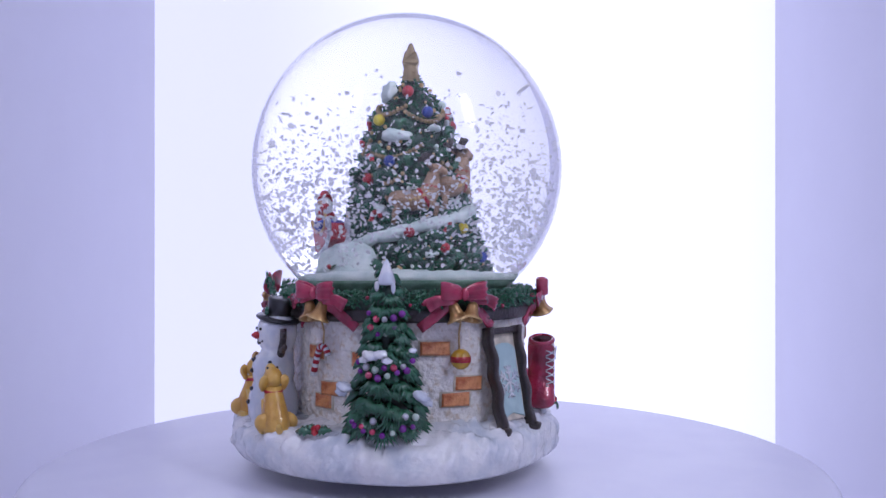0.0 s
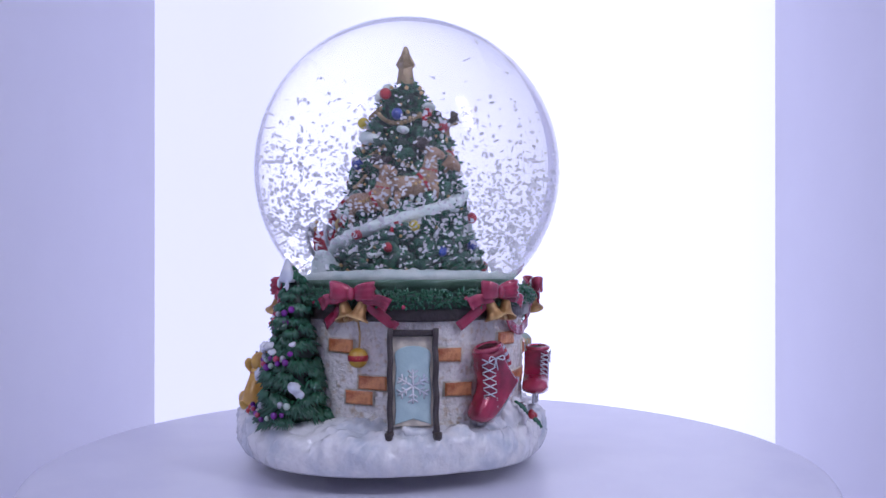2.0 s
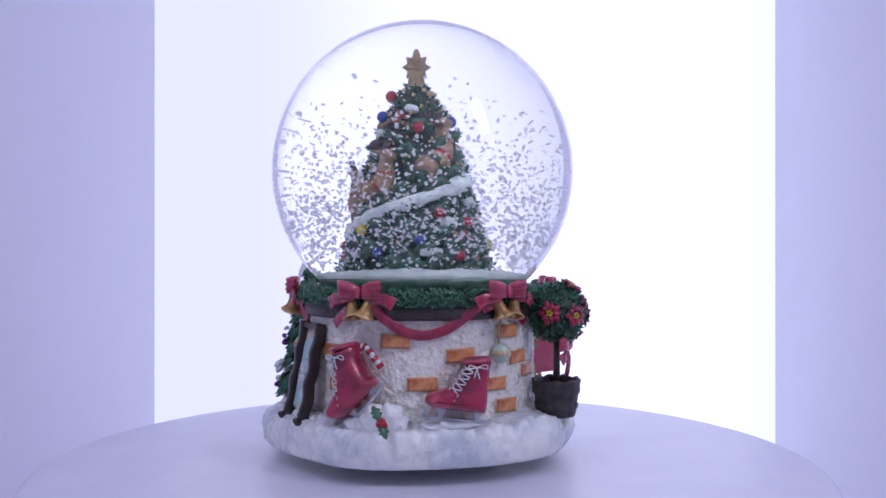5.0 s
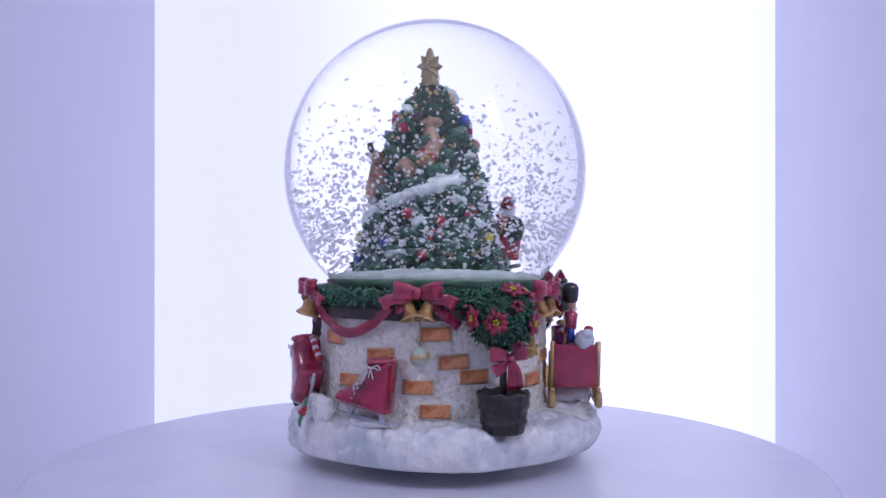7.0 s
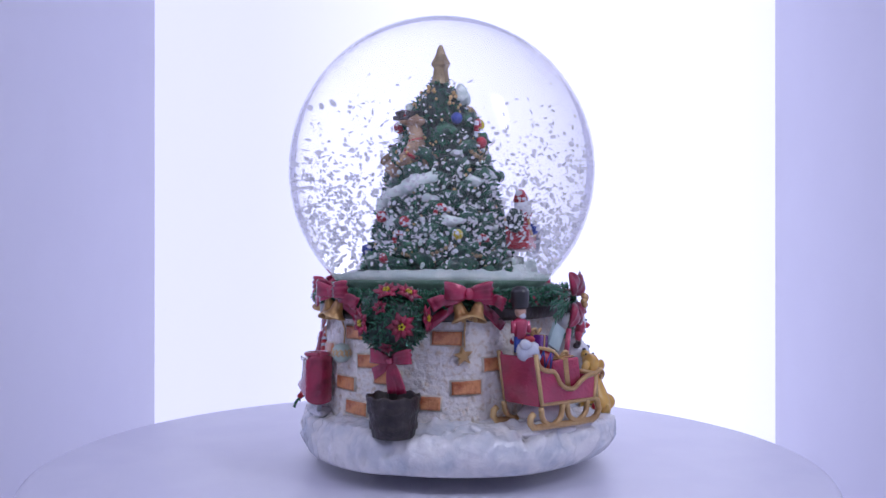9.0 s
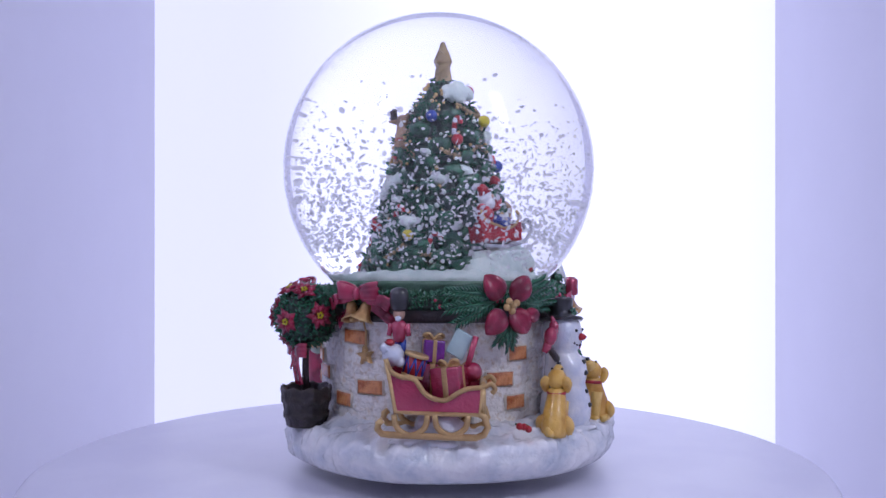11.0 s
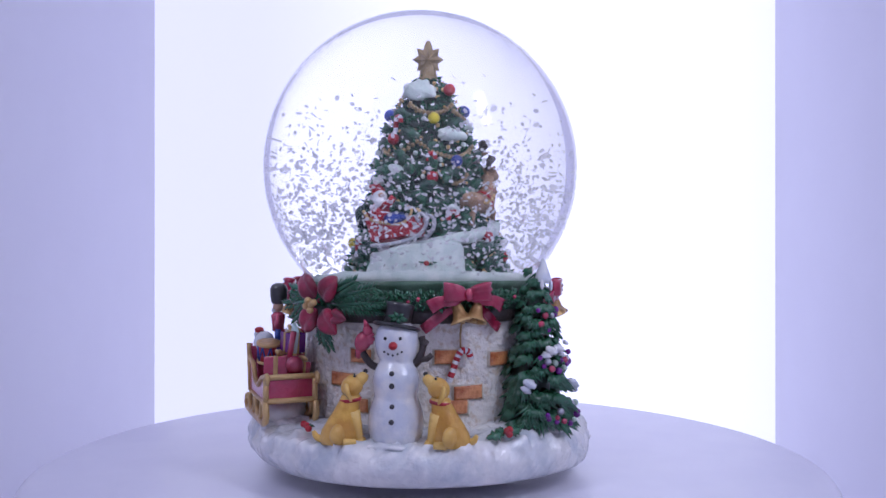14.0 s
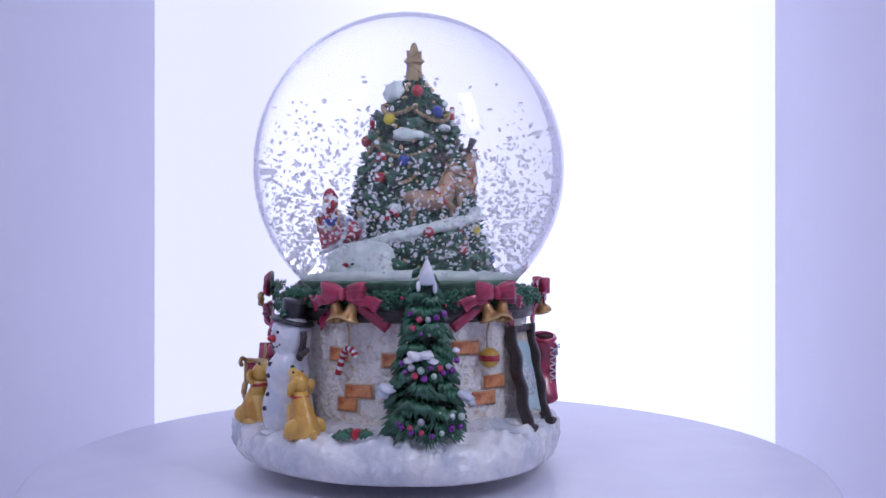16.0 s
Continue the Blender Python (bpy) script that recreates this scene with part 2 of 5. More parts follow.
# snowy base, wider where the sleigh and the snowman stand
EDGE = ((0, 48), (15, 45.8), (32, 45.2), (55, 47.3), (76, 49.9), (91, 49.8), (112, 52.5), (134, 55.8), (152, 55.8), (167, 57), (180, 57.8), (195, 57.8),
        (212, 57.4), (235, 56.6), (256, 55.8), (271, 55.9), (290, 54.0), (314, 49.6), (332, 47.8), (347, 48.8), (360, 48))


def edge(az):
    az %= 360
    return float(np.interp(az, [a for a, _ in EDGE], [r for _, r in EDGE]))


bm = bmesh.new()
rows = []
for q, z in ((0.50, -1.6), (0.52, 2.8), (0.80, 3.0), (0.93, 3.3), (0.972, 3.7), (0.988, 4.4), (0.995, 5.6), (1.0, 7.0), (1.003, 8.6), (1.0, 10.2), (0.992, 11.8), (0.978, 13.0), (0.955, 14.0), (0.93, 14.6), (0.90, 15.0), (0.87, 15.3), (0.84, 15.6), (0.81, 15.9), (0.78, 16.3), (0.75, 16.6), (0.72, 16.9), (0.66, 17.2)):
    ring = []
    for k in range(300):
        az = k * 1.2
        taper = max(0.0, math.cos(radians(az - 172) * 0.9)) if 80 < az < 265 else 0.0
        p = polar(az, edge(az) * (q - 0.045 * taper * max(0.0, 1 - abs(z - 3.6) / 4.5)), z)
        if z > 3.5:
            s = min(1, (z - 3.5) / 3)
            v = noise.noise(p * 0.10) * 0.9 + abs(noise.noise(p * 0.2)) * 2.0 - abs(noise.noise(p * 0.33)) * 1.8 + noise.noise(p * 0.5) * 0.7 + noise.noise(p * 1.0) * 0.25
            ridge = 1 - 2.4 * abs(noise.noise(p * 0.13 + Vector((7, 3, 1))))
            p += polar(az, (0.85 * v + 0.55 * ridge - 0.4) * s, (0.8 * v + (0.8 * ridge if z > 12 else 0)) * s)
        ring.append(p)
    rows.append(ring)
add_grid(bm, rows)
part("snow_base", bm, SNOW, globe, "pearly white snowdrift with pale blue stains")

# round stone wall, combed in small curls
bm = bmesh.new()
rows = []
for i in range(65):
    z = 12 + 40 * i / 64
    ring = []
    for k in range(400):
        p = polar(k * 0.9, 37.6 + 1.2 * max(0, (19 - z) / 7) ** 2, z)
        curl = p * 0.55 + Vector((noise.noise(p * 0.3), noise.noise(p * 0.3 + Vector((9, 0, 0))), noise.noise(p * 0.3 + Vector((0, 9, 0))))) * 1.2
        v = noise.noise(p * 0.45) * 0.35 + 0.75 * (0.35 - abs(noise.noise(curl))) + noise.noise(p * 1.5) * 0.12
        ring.append(p + polar(k * 0.9, v, 0))
    rows.append(ring)
add_grid(bm, rows)
wall = part("cottage_wall", bm, STUCCO, globe, "round rough grey stone wall")

# dark fascia under the garland
bm = bmesh.new()
add_lathe(bm, [(36, 46.6), (39.2, 46.6), (40.0, 47.2), (40.2, 49.6), (39.6, 51.5), (36, 52)], 96)
part("fascia", bm, WOOD, globe, "dark brown wooden band")

# ---- garland and bows ----


def put(ob, m):
    """Places a part by a pose in millimetres."""
    m = m.copy()
    m.translation = m.translation * MM
    ob.matrix_basis = m
    return ob


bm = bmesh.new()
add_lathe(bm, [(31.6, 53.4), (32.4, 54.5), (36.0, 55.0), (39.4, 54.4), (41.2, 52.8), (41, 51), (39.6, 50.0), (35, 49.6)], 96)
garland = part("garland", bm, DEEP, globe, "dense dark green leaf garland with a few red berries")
bm = bmesh.new()
for i in range(4200):
    az, u = rng.uniform(0, 360), rng.uniform(-0.35, 1.9)
    c = Vector((37.6 + 4.0 * math.cos(u), 0, 52.3 + 2.7 * math.sin(u)))
    n = polar(az, math.cos(u), math.sin(u)).normalized()
    base = polar(az, c.x, c.z)
    d = (Vector((rng.gauss(0, 1), rng.gauss(0, 1), rng.gauss(0, 1))) + n * 0.5).normalized()
    add_leaf(bm, base - n * 0.2, base + d * rng.uniform(1.3, 2.3), rng.uniform(0.7, 1.1), n)
tagged(part("garland_leaves", bm, LEAF, garland), kind="stuff")
for i in range(26):
    bm = bmesh.new()
    add_ball(bm, polar(rng.uniform(0, 360), 41.8, rng.uniform(51, 54)), rng.uniform(0.5, 0.8), 8, 5)
    part("berry", bm, RED, garland)


def bell(bm, m):
    add_lathe(bm, [(0.5, 3.0), (1.4, 2.6), (1.8, 1.3), (2.1, -0.6), (2.8, -1.9), (3.9, -2.8), (3.95, -3.2), (3.3, -2.9), (1.7, -0.5)], 20, m)


def bow(az, left=((-5, 42.6, 52.5), (-10, 40.8, 49), (-17, 39.6, 45)), right=((5, 42.6, 52.5), (10, 40.8, 49), (17, 39.6, 45))):
    m = spot(az, 43.0, 54.8)
    bm = bmesh.new()
    up = Vector((0, 0, 1))
    for s in (-1, 1):
        pts = [m @ Vector(p) for p in bezier([(0.3 * s, -0.2, 0.1), (2.6 * s, -2.0, 0.7), (5.6 * s, -2.2, 1.1), (7.0 * s, -0.4, 1.2), (5.4 * s, 1.0, 1.0), (2.4 * s, 0.9, 0.5), (0.3 * s, 0.4, 0)], 4)]
        k = len(pts) - 1
        add_ribbon(bm, pts, [2.6 + 2.9 * math.sin(math.pi * i / k) ** 0.7 for i in range(k + 1)], 0.7, up)
        pts = [m @ Vector(p) for p in bezier([(0.8 * s, 0.2, -0.6), (4.5 * s, -1.2, -1.6), (8 * s, -0.2, -1.6), (11 * s, 0.9, -3.2)], 4)]
        add_ribbon(bm, pts, [1.6 + 2.6 * i / (len(pts) - 1) for i in range(len(pts))], 0.6, up, wave=0.25)
    add_ball(bm, (0, -1.0, 0.2), (1.3, 1.2, 1.9), 12, 8, m)
    thing = part("bow", bm, RED, globe, "crimson ribbon bow")
    for path in (left, right):
        bm = bmesh.new()
        pts = bezier([polar(az + a, r, z) for a, r, z in path], 5)
        add_ribbon(bm, pts, 3.1, 0.8, (0, 0, 1), wave=0.2)
        part("ribbon_tail", bm, RED, thing)
    for s in (-1, 1):
        bm = bmesh.new()
        bell(bm, spot(az, 42.8, 50.9, 12, -17 * s) @ Matrix.Scale(0.9, 4) @ Matrix.Translation((2.9 * s, -0.6 if s > 0 else 0, 0)))
        add_ball(bm, spot(az, 42.8, 50.9, 12, -17 * s) @ Matrix.Scale(0.9, 4) @ Vector((2.9 * s, -0.6, -3.2)), 0.8, 8, 6)
        part("bell", bm, GOLD, thing, "small gold bell")
    return thing


bow(292)
bow(353, right=((4, 42.6, 52), (9, 40.6, 47.5), (17, 39.5, 43.6), (26, 39.3, 42.3), (36, 39.3, 44), (44, 39.8, 47.5), (50, 41, 51)))
bow(55, left=((-5, 42.6, 52.5), (-8, 41, 50.5), (-10, 40.5, 50)))
bow(115)
bow(231)

# ---- poinsettia on the garland ----
bm = bmesh.new()
for x, z, a in ((-4.4, 5.2, 38), (4.4, 4.8, -40), (-3.9, -4.8, 140), (4.2, -4.9, -140), (8.2, -3.2, -105)):
    m = spot(173, 46.4, 52) @ Matrix.Translation((x, 0, z)) @ Matrix.Rotation(radians(-a), 4, "Y")
    rows = []
    for i in range(13):
        v = -1 + 2 * i / 12
        w = max(0.12, (1 - v * v) ** 0.6 * (1.05 - 0.2 * v))
        small = 0.62 if x > 8 else 1.0
        rows.append([m @ Vector((3.35 * small * w * math.cos(k), (1.35 * math.sin(k) - 0.5 * abs(math.sin(2 * k)) + (0.75 * math.exp(-(math.cos(k) / 0.3) ** 2) if math.sin(k) < 0 else 0)) * w + 0.9 * v * v, 4.3 * small * v)) for k in np.linspace(0, 2 * math.pi, 16, endpoint=False)])
    add_grid(bm, rows)
poinsettia = part("poinsettia", bm, PETAL, globe, "large crimson poinsettia with gold berries")
for x, z in ((-1.1, 1.2), (1.3, 0.7), (-0.2, -1.5), (-1.9, -0.4), (0.3, 0.1)):
    bm = bmesh.new()
    add_ball(bm, spot(173, 49, 52) @ Vector((x, 0, z)), 1.05, 10, 7)
    part("gold_berry", bm, GOLD, poinsettia)
for az0, z0, az1, z1, r1 in ((168, 53, 150, 51, 46), (168, 55, 152, 56, 45), (168, 53, 154, 47, 45), (178, 54, 197, 57, 45), (178, 55, 190, 59, 46), (179, 52, 200, 53, 44), (175, 46, 176, 39.5, 43), (174, 47, 171, 41, 43), (182, 52, 198, 50.5, 43)):
    bm = bmesh.new()
    a, b = polar(az0, 45, z0), polar(az1, r1, z1)
    n = polar((az0 + az1) / 2, 1, 0)
    d = b - a
    side = d.cross(n).normalized()
    add_tube(bm, [a, (a + b) / 2 + n * 0.8, b], [0.6, 0.5, 0.2], 5)
    for i in range(26):
        f = i / 26
        s = 1 if i % 2 else -1
        base = a + d * f + n * 0.8 * math.sin(math.pi * f)
        add_leaf(bm, base, base + d.normalized() * 2.6 + side * s * (3.2 - 1.6 * f) + n * rng.uniform(-0.3, 0.9), 0.9, n, fold=0.4)
    part("fir_sprig", bm, LEAF, poinsettia, "bright green fir sprig")


# ---- leaning pine ----
def pine():
    tip = polar(262.5, 47.0, 63)
    bm = bmesh.new()
    add_tube(bm, [polar(262.5, 43, 13), polar(262.5, 42.5, 30), polar(262.5, 43, 48), tip], [6.6, 5.8, 3.6, 0.8], 14)
    tree = part("pine_tree", bm, DEEP, globe, "deep green pine with berry chains and snow on its boughs")
    bm = bmesh.new()
    m0 = spot(262.5, 44.4, 0)
    tiers = 11
    for i in range(tiers):
        f = i / (tiers - 1)
        z = 60.0 - 40.5 * f
        reach = 2.3 + 9.6 * f ** 0.85
        n = 6 + int(7 * f)
        for k in range(n):
            a = radians(-142 + 284 * (k + 0.5 + rng.uniform(-0.2, 0.2)) / n)
            out = Vector((math.sin(a), -math.cos(a), 0))
            side = Vector((math.cos(a), math.sin(a), 0))
            L = reach * rng.uniform(0.85, 1.12)
            c = Vector((0, 0, z + rng.uniform(-2.0, 2.0)))
            base = c + out * L * 0.35 + Vector((0, 0, 2.0))
            mid = c + out * L * 0.8 + Vector((0, 0, 0.6))
            d = out * 0.75 + Vector((0, 0, -0.9))
            nrm = (out * 0.9 + Vector((0, 0, 0.75))).normalized()
            size = (3.0 + 2.0 * f) * rng.uniform(0.8, 1.25)
            add_leaf(bm, m0 @ base, m0 @ (mid + d * size * 0.5), size * 0.9, m0.to_3x3() @ nrm, fold=0.3)
            for j in range(11):
                g = -1 + 2 * j / 10
                e = mid + (d.normalized() * math.cos(g * 1.05) + side * math.sin(g * 1.05)) * size * rng.uniform(0.75, 1.15) + nrm * rng.uniform(-0.6, 0.6)
                e.y = max(e.y, -13.0 - rng.random())
                add_leaf(bm, m0 @ (base * 0.4 + mid * 0.6 + nrm * 0.3), m0 @ e, 0.95 + 0.35 * f, m0.to_3x3() @ nrm, fold=0.9)
    tagged(part("foliage", bm, LEAF, tree), kind="stuff")
    bm = bmesh.new()
    add_lathe(bm, [(0.2, 5.6), (0.8, 4.6), (1.5, 2.6), (2.2, 0.6), (2.6, -1.0), (2.2, -1.7), (0.8, -1.5)], 14, Matrix.Translation(polar(263, 47, 59.6)))
    add_ball(bm, polar(260, 48.4, 57.6), (0.7, 0.6, 1.5), 8, 6)
    add_ball(bm, polar(265.5, 48.4, 57.2), (0.7, 0.6, 1.7), 8, 6)
    part("snow_cap", bm, WHITE, tree)
    for az, r, z, s in ((259, 52.4, 38.7, 2.2), (262, 52.8, 39.1, 2.0), (257, 52.0, 37.6, 1.6), (264, 52.6, 37.4, 1.5), (250.2, 51.2, 29.7, 2.3), (248.8, 51.0, 28.2, 1.7), (274.5, 52, 27.6, 2.4), (276, 51.5, 26, 1.8), (272, 50.5, 40, 1.2)):
        bm = bmesh.new()
        add_ball(bm, (0, 0, 0), (s * 1.0, s * 0.75, s * 0.5), 16, 10, spot(az, r, z, -30, rng.uniform(-30, 30)), lump=0.45, freq=0.5)
        part("snow_patch", bm, WHITE, tree)
    colours = (PURPLE, RED, SILVER, MINT)
    k = 0
    for z0, a0, a1, r in ((50.5, 255, 271, 51.5), (47, 256, 268, 52), (37.5, 252, 275, 54.4), (35.5, 253, 273, 55), (24, 269, 276, 55.5), (22.5, 251, 262, 57.2), (20.5, 252, 275, 57.6)):
        n = int((a1 - a0) / 2.9)
        for i in range(n):
            f = (i + 0.5) / n
            bm = bmesh.new()
            add_ball(bm, polar(262.5 + (a0 + (a1 - a0) * f - 262.5) * 0.86, r - 1.5 - 5.5 * abs(f - 0.5) ** 1.5, z0 - 2.4 * math.sin(math.pi * f) + rng.uniform(-0.5, 0.5)), rng.choice((0.85, 1.05, 0.75)), 9, 7)
            part("berry", bm, colours[k % 4 if k % 3 else 0], tree)
            k += 1


pine()


# ---- wooden sled leaning on the wall ----
def sled():
    m = spot(315.9, 42.2, 29.5, 11.2)
    thing = tagged(new("leaning_sled"), "dark wooden sled with an ice-blue snowflake seat")
    thing.parent = globe
    for s in (-1, 1):
        bm = bmesh.new()
        pts = [Vector((s * (6.6 + 0.14 * math.sin(i * 1.25 + s)), -0.4 - 0.4 * math.cos(i * 1.25), 15.4 - 30.6 * i / 16)) for i in range(17)]
        rings = [[m @ (p + Vector(o)) for o in ((-0.7, -1.2, 0), (0.7, -1.2, 0), (0.85, -0.6, 0), (0.85, 2.2, 0), (-0.85, 2.2, 0), (-0.85, -0.6, 0))] for p in pts]
        add_grid(bm, rings)
        add_tube(bm, [m @ Vector(p) for p in bezier([(s * 6.6, 0.6, -14.0), (s * 6.7, -0.2, -15.6), (s * 7.0, -1.9, -15.6), (s * 7.1, -2.6, -14.5)], 4)], 1.15, 8)
        part("runner", bm, WOOD, thing)
    bm = bmesh.new()
    add_box(bm, m @ Matrix.Translation((0, 0.2, 14.2)), 14.6, 2.2, 1.9, 0.5)
    part("crossbar", bm, WOOD, thing)
    bm = bmesh.new()
    add_box(bm, m @ Matrix.Translation((0, 1.4, 0.5)), 12, 1.2, 26, 0.3)
    part("backing", bm, MORTAR, thing)
    bm = bmesh.new()
    outline = [(5.3 * math.cos(a), 8.0 + 2.6 * math.sin(a)) for a in np.linspace(0, math.pi, 9)] + [(-4.9, 4), (-5.3, -2), (-5.0, -8), (-5.2, -12), (0, -10.4), (5.2, -12), (5.0, -8), (5.3, -2), (4.9, 4)]
    add_prism(bm, outline, 1.5, m @ Matrix.Translation((0, 0.3, 0)), 0.25)
    part("seat", bm, ICE, thing, smooth=False)
    bm = bmesh.new()
    c = Vector((0, 0.1, -1.2))
    for k in range(6):
        a = radians(90 + 60 * k)
        d, e = Vector((math.cos(a), 0, math.sin(a))), Vector((-math.sin(a), 0, math.cos(a)))
        L = 4.9
        add_tube(bm, [m @ c, m @ (c + d * L)], 0.36, 6)
        for q, w in ((0.45, 1.3), (0.72, 1.5)):
            for s in (-1, 1):
                add_tube(bm, [m @ (c + d * L * q), m @ (c + d * (L * q + w * 0.7) + e * s * w)], 0.3, 5)
    part("snowflake", bm, WHITE, thing, "raised white snowflake")


sled()


# ---- ice skates ----
def skate(az, r, z, outline, blade, laces, thick=1.0):
    """A padded boot from its side outline in x, z, toe to the left; laces: pairs of points along the front edge and inside it."""
    m = spot(az, r, z)
    loop = bezier([Vector((x, 0, zz)) for x, zz in outline + outline[:1]], 4)[:-1]
    n = len(loop)

    def inset(k):
        out = []
        for i, p in enumerate(loop):
            d = (loop[(i + 1) % n] - loop[i - 1]).normalized()
            out.append(p + Vector((d.z, 0, -d.x)) * k)
        for _ in range(int(k * 3)):
            out = [(out[i - 1] + out[i] * 2 + out[(i + 1) % n]) / 4 for i in range(n)]
        return out

    bm = bmesh.new()
    rows = []
    for y, k in ((4.2, 1.0), (3.0, 0.4), (1.2, 0.0), (-0.6, 0.0), (-2.0, 0.25), (-3.0, 0.65), (-3.7, 1.15), (-4.15, 1.7), (-4.3, 2.2)):
        rows.append([m @ (p + Vector((0, y * thick, 0))) for p in inset(k)])
    add_grid(bm, rows)
    boot = part("ice_skate", bm, RED, globe, "crimson ice skate with a silver blade")
    # rolled cuff round the opening
    a, b = Vector((outline[0][0], 0, outline[0][1])), Vector((outline[1][0], 0, outline[1][1]))
    mid, half = (a + b) / 2, (b - a) / 2
    up = Vector((-half.z, 0, half.x)).normalized()
    if up.z < 0:
        up = -up
    bm = bmesh.new()
    ring = [m @ (mid + up * 0.1 + half * 1.02 * math.cos(t) + Vector((0, -0.2 + 3.6 * thick * math.sin(t), 0))) for t in np.linspace(0, 2 * math.pi, 25)]
    add_tube(bm, ring, 0.75, 8)
    part("cuff", bm, RED, boot)
    bm = bmesh.new()
    add_grid(bm, [[m @ (mid + up * h + half * q * math.cos(t) + Vector((0, -0.2 + 3.5 * q * thick * math.sin(t), 0))) for t in np.linspace(0, 2 * math.pi, 20, endpoint=False)] for q, h in ((0.95, 0.35), (0.3, 0.2))])
    part("lining", bm, DARKRED, boot)
    bm = bmesh.new()
    (x0, z0), (x1, z1) = blade
    a, b = Vector((x0, 0.2, z0)), Vector((x1, 0.2, z1))
    d = (b - a).normalized()
    up = Vector((-d.z, 0, d.x))
    if up.z < 0:
        up = -up
    add_tube(bm, bezier([m @ p for p in (a + up * 2.4 - d * 1.0, a + up * 0.9 - d * 1.5, a - d * 0.2, (a + b) / 2, b - d, b + d * 1.0 + up * 0.7)], 3), 0.55, 7)
    for f in (0.2, 0.8):
        p = a + (b - a) * f
        rows = [[m @ (p + up * h + d * x + Vector((0, y, 0))) for x, y in ((-w, -0.7), (w, -0.7), (w, 0.7), (-w, 0.7))] for h, w in ((0.2, 0.7), (1.4, 0.8), (2.6, 1.7), (3.0, 1.9))]
        add_grid(bm, rows)
    part("blade", bm, SILVER, boot, smooth=False)
    bm = bmesh.new()
    (fx0, fz0), (fx1, fz1), (gx0, gz0), (gx1, gz1) = laces
    for i in range(6):
        f, g = i / 5, (i + 0.8) / 5
        for u, v in ((f, g), (g, f)):
            p = Vector((fx0 + (fx1 - fx0) * u, -1.6 * thick, fz0 + (fz1 - fz0) * u))
            q = Vector((gx0 + (gx1 - gx0) * v, -4.2 * thick, gz0 + (gz1 - gz0) * v))
            add_tube(bm, bezier([m @ p, m @ ((p + q) / 2 + Vector((-0.5, -0.75 * thick, 0))), m @ q], 3), 0.2, 5)
    # the bow of the lace
    p = Vector((gx0, -4.4 * thick, gz0))
    for s, L in ((-1, 2.2), (1, 2.6)):
        add_tube(bm, bezier([m @ (p + Vector(o)) for o in ((0, 0, 0), (s * L, -0.4, 0.8), (s * L * 1.2, -0.3, -0.5), (0.2 * s, -0.2, -0.1), (s * 0.8, -0.2, -L * 1.3))], 4), 0.18, 5)
    part("lace", bm, WHITE, boot)


skate(351.5, 43.4, 27.2, [(-7.6, 10.6), (-0.4, 12.6), (0.9, 9.6), (2.0, 7.2), (4.2, 4.0), (6.6, 1.8), (5.0, -1.0), (1.0, -5.2), (-2.8, -9.0), (-6.6, -10.2), (-9.2, -9.0), (-8.8, -6.2), (-6.7, -2.7), (-5.4, 0.2), (-6.3, 3.6), (-7.2, 7.4)],
      ((-1.6, -11.2), (8.8, 0.6)), ((-7.4, 8.6), (-6.6, -2.6), (-4.6, 8.8), (-3.6, -3.4)))
skate(33.2, 42.6, 26.2, [(1.4, 8.6), (9.2, 9.0), (9.2, 6.0), (8.6, 1.0), (8.4, -3.6), (7.6, -6.8), (4.4, -6.6), (1.2, -6.0), (-4.0, -5.2), (-8.2, -4.4), (-10.3, -2.6), (-8.4, -0.2), (-5.0, 0.8), (-1.9, 1.8), (0.6, 3.8), (1.2, 6.2)],
      ((-9.6, -7.4), (9.0, -9.8)), ((1.3, 7.4), (-3.4, 1.2), (4.2, 7.2), (-1.6, -1.0)), 0.95)


# ---- candy canes, hanging ornaments ----
def cane(name, points, r, parent, steps=6):
    pts = bezier(points, steps)
    bm = bmesh.new()
    for i in range(len(pts) - 1):
        add_tube(bm, [pts[i], pts[i + 1] + (pts[i + 1] - pts[i]) * 0.15], r * (1.0 if i % 4 < 2 else 1.04), 9, mat=0 if i % 4 < 2 else 1)
    return part(name, bm, [WHITE, SCARLET], parent, "red and white striped candy cane")


def cord(parent, az, z0, z1, r=38.9):
    bm = bmesh.new()
    add_tube(bm, [polar(az, r + 1.5, z0), polar(az, r, (z0 + z1) / 2), polar(az, r + 0.3, z1)], 0.3, 6)
    part("hanging_cord", bm, GOLD, parent)


def bauble(az, z, body, stripe, zigzag):
    bm = bmesh.new()
    c = polar(az, 40.2, z)
    add_ball(bm, c, 3.0, 20, 14)
    ob = part("bauble", bm, body, globe, "round painted bauble with a patterned band")
    bm = bmesh.new()
    n = 24
    rows = []
    for h in (-1.0, -0.9, 0.9, 1.0):
        ring = []
        for k in range(n):
            a = 2 * math.pi * k / n
            zz = h * 0.9 + (0.5 if k % 2 else -0.2) * zigzag
            r = math.sqrt(max(0.1, 9.0 - zz * zz)) + (0.12 if abs(h) < 0.95 else -0.1)
            ring.append(c + Vector((r * math.cos(a), r * math.sin(a), zz)))
        rows.append(ring)
    add_grid(bm, rows, cap=False)
    part("band", bm, stripe, ob)
    cord(ob, az, 47.5, z + 2.8)


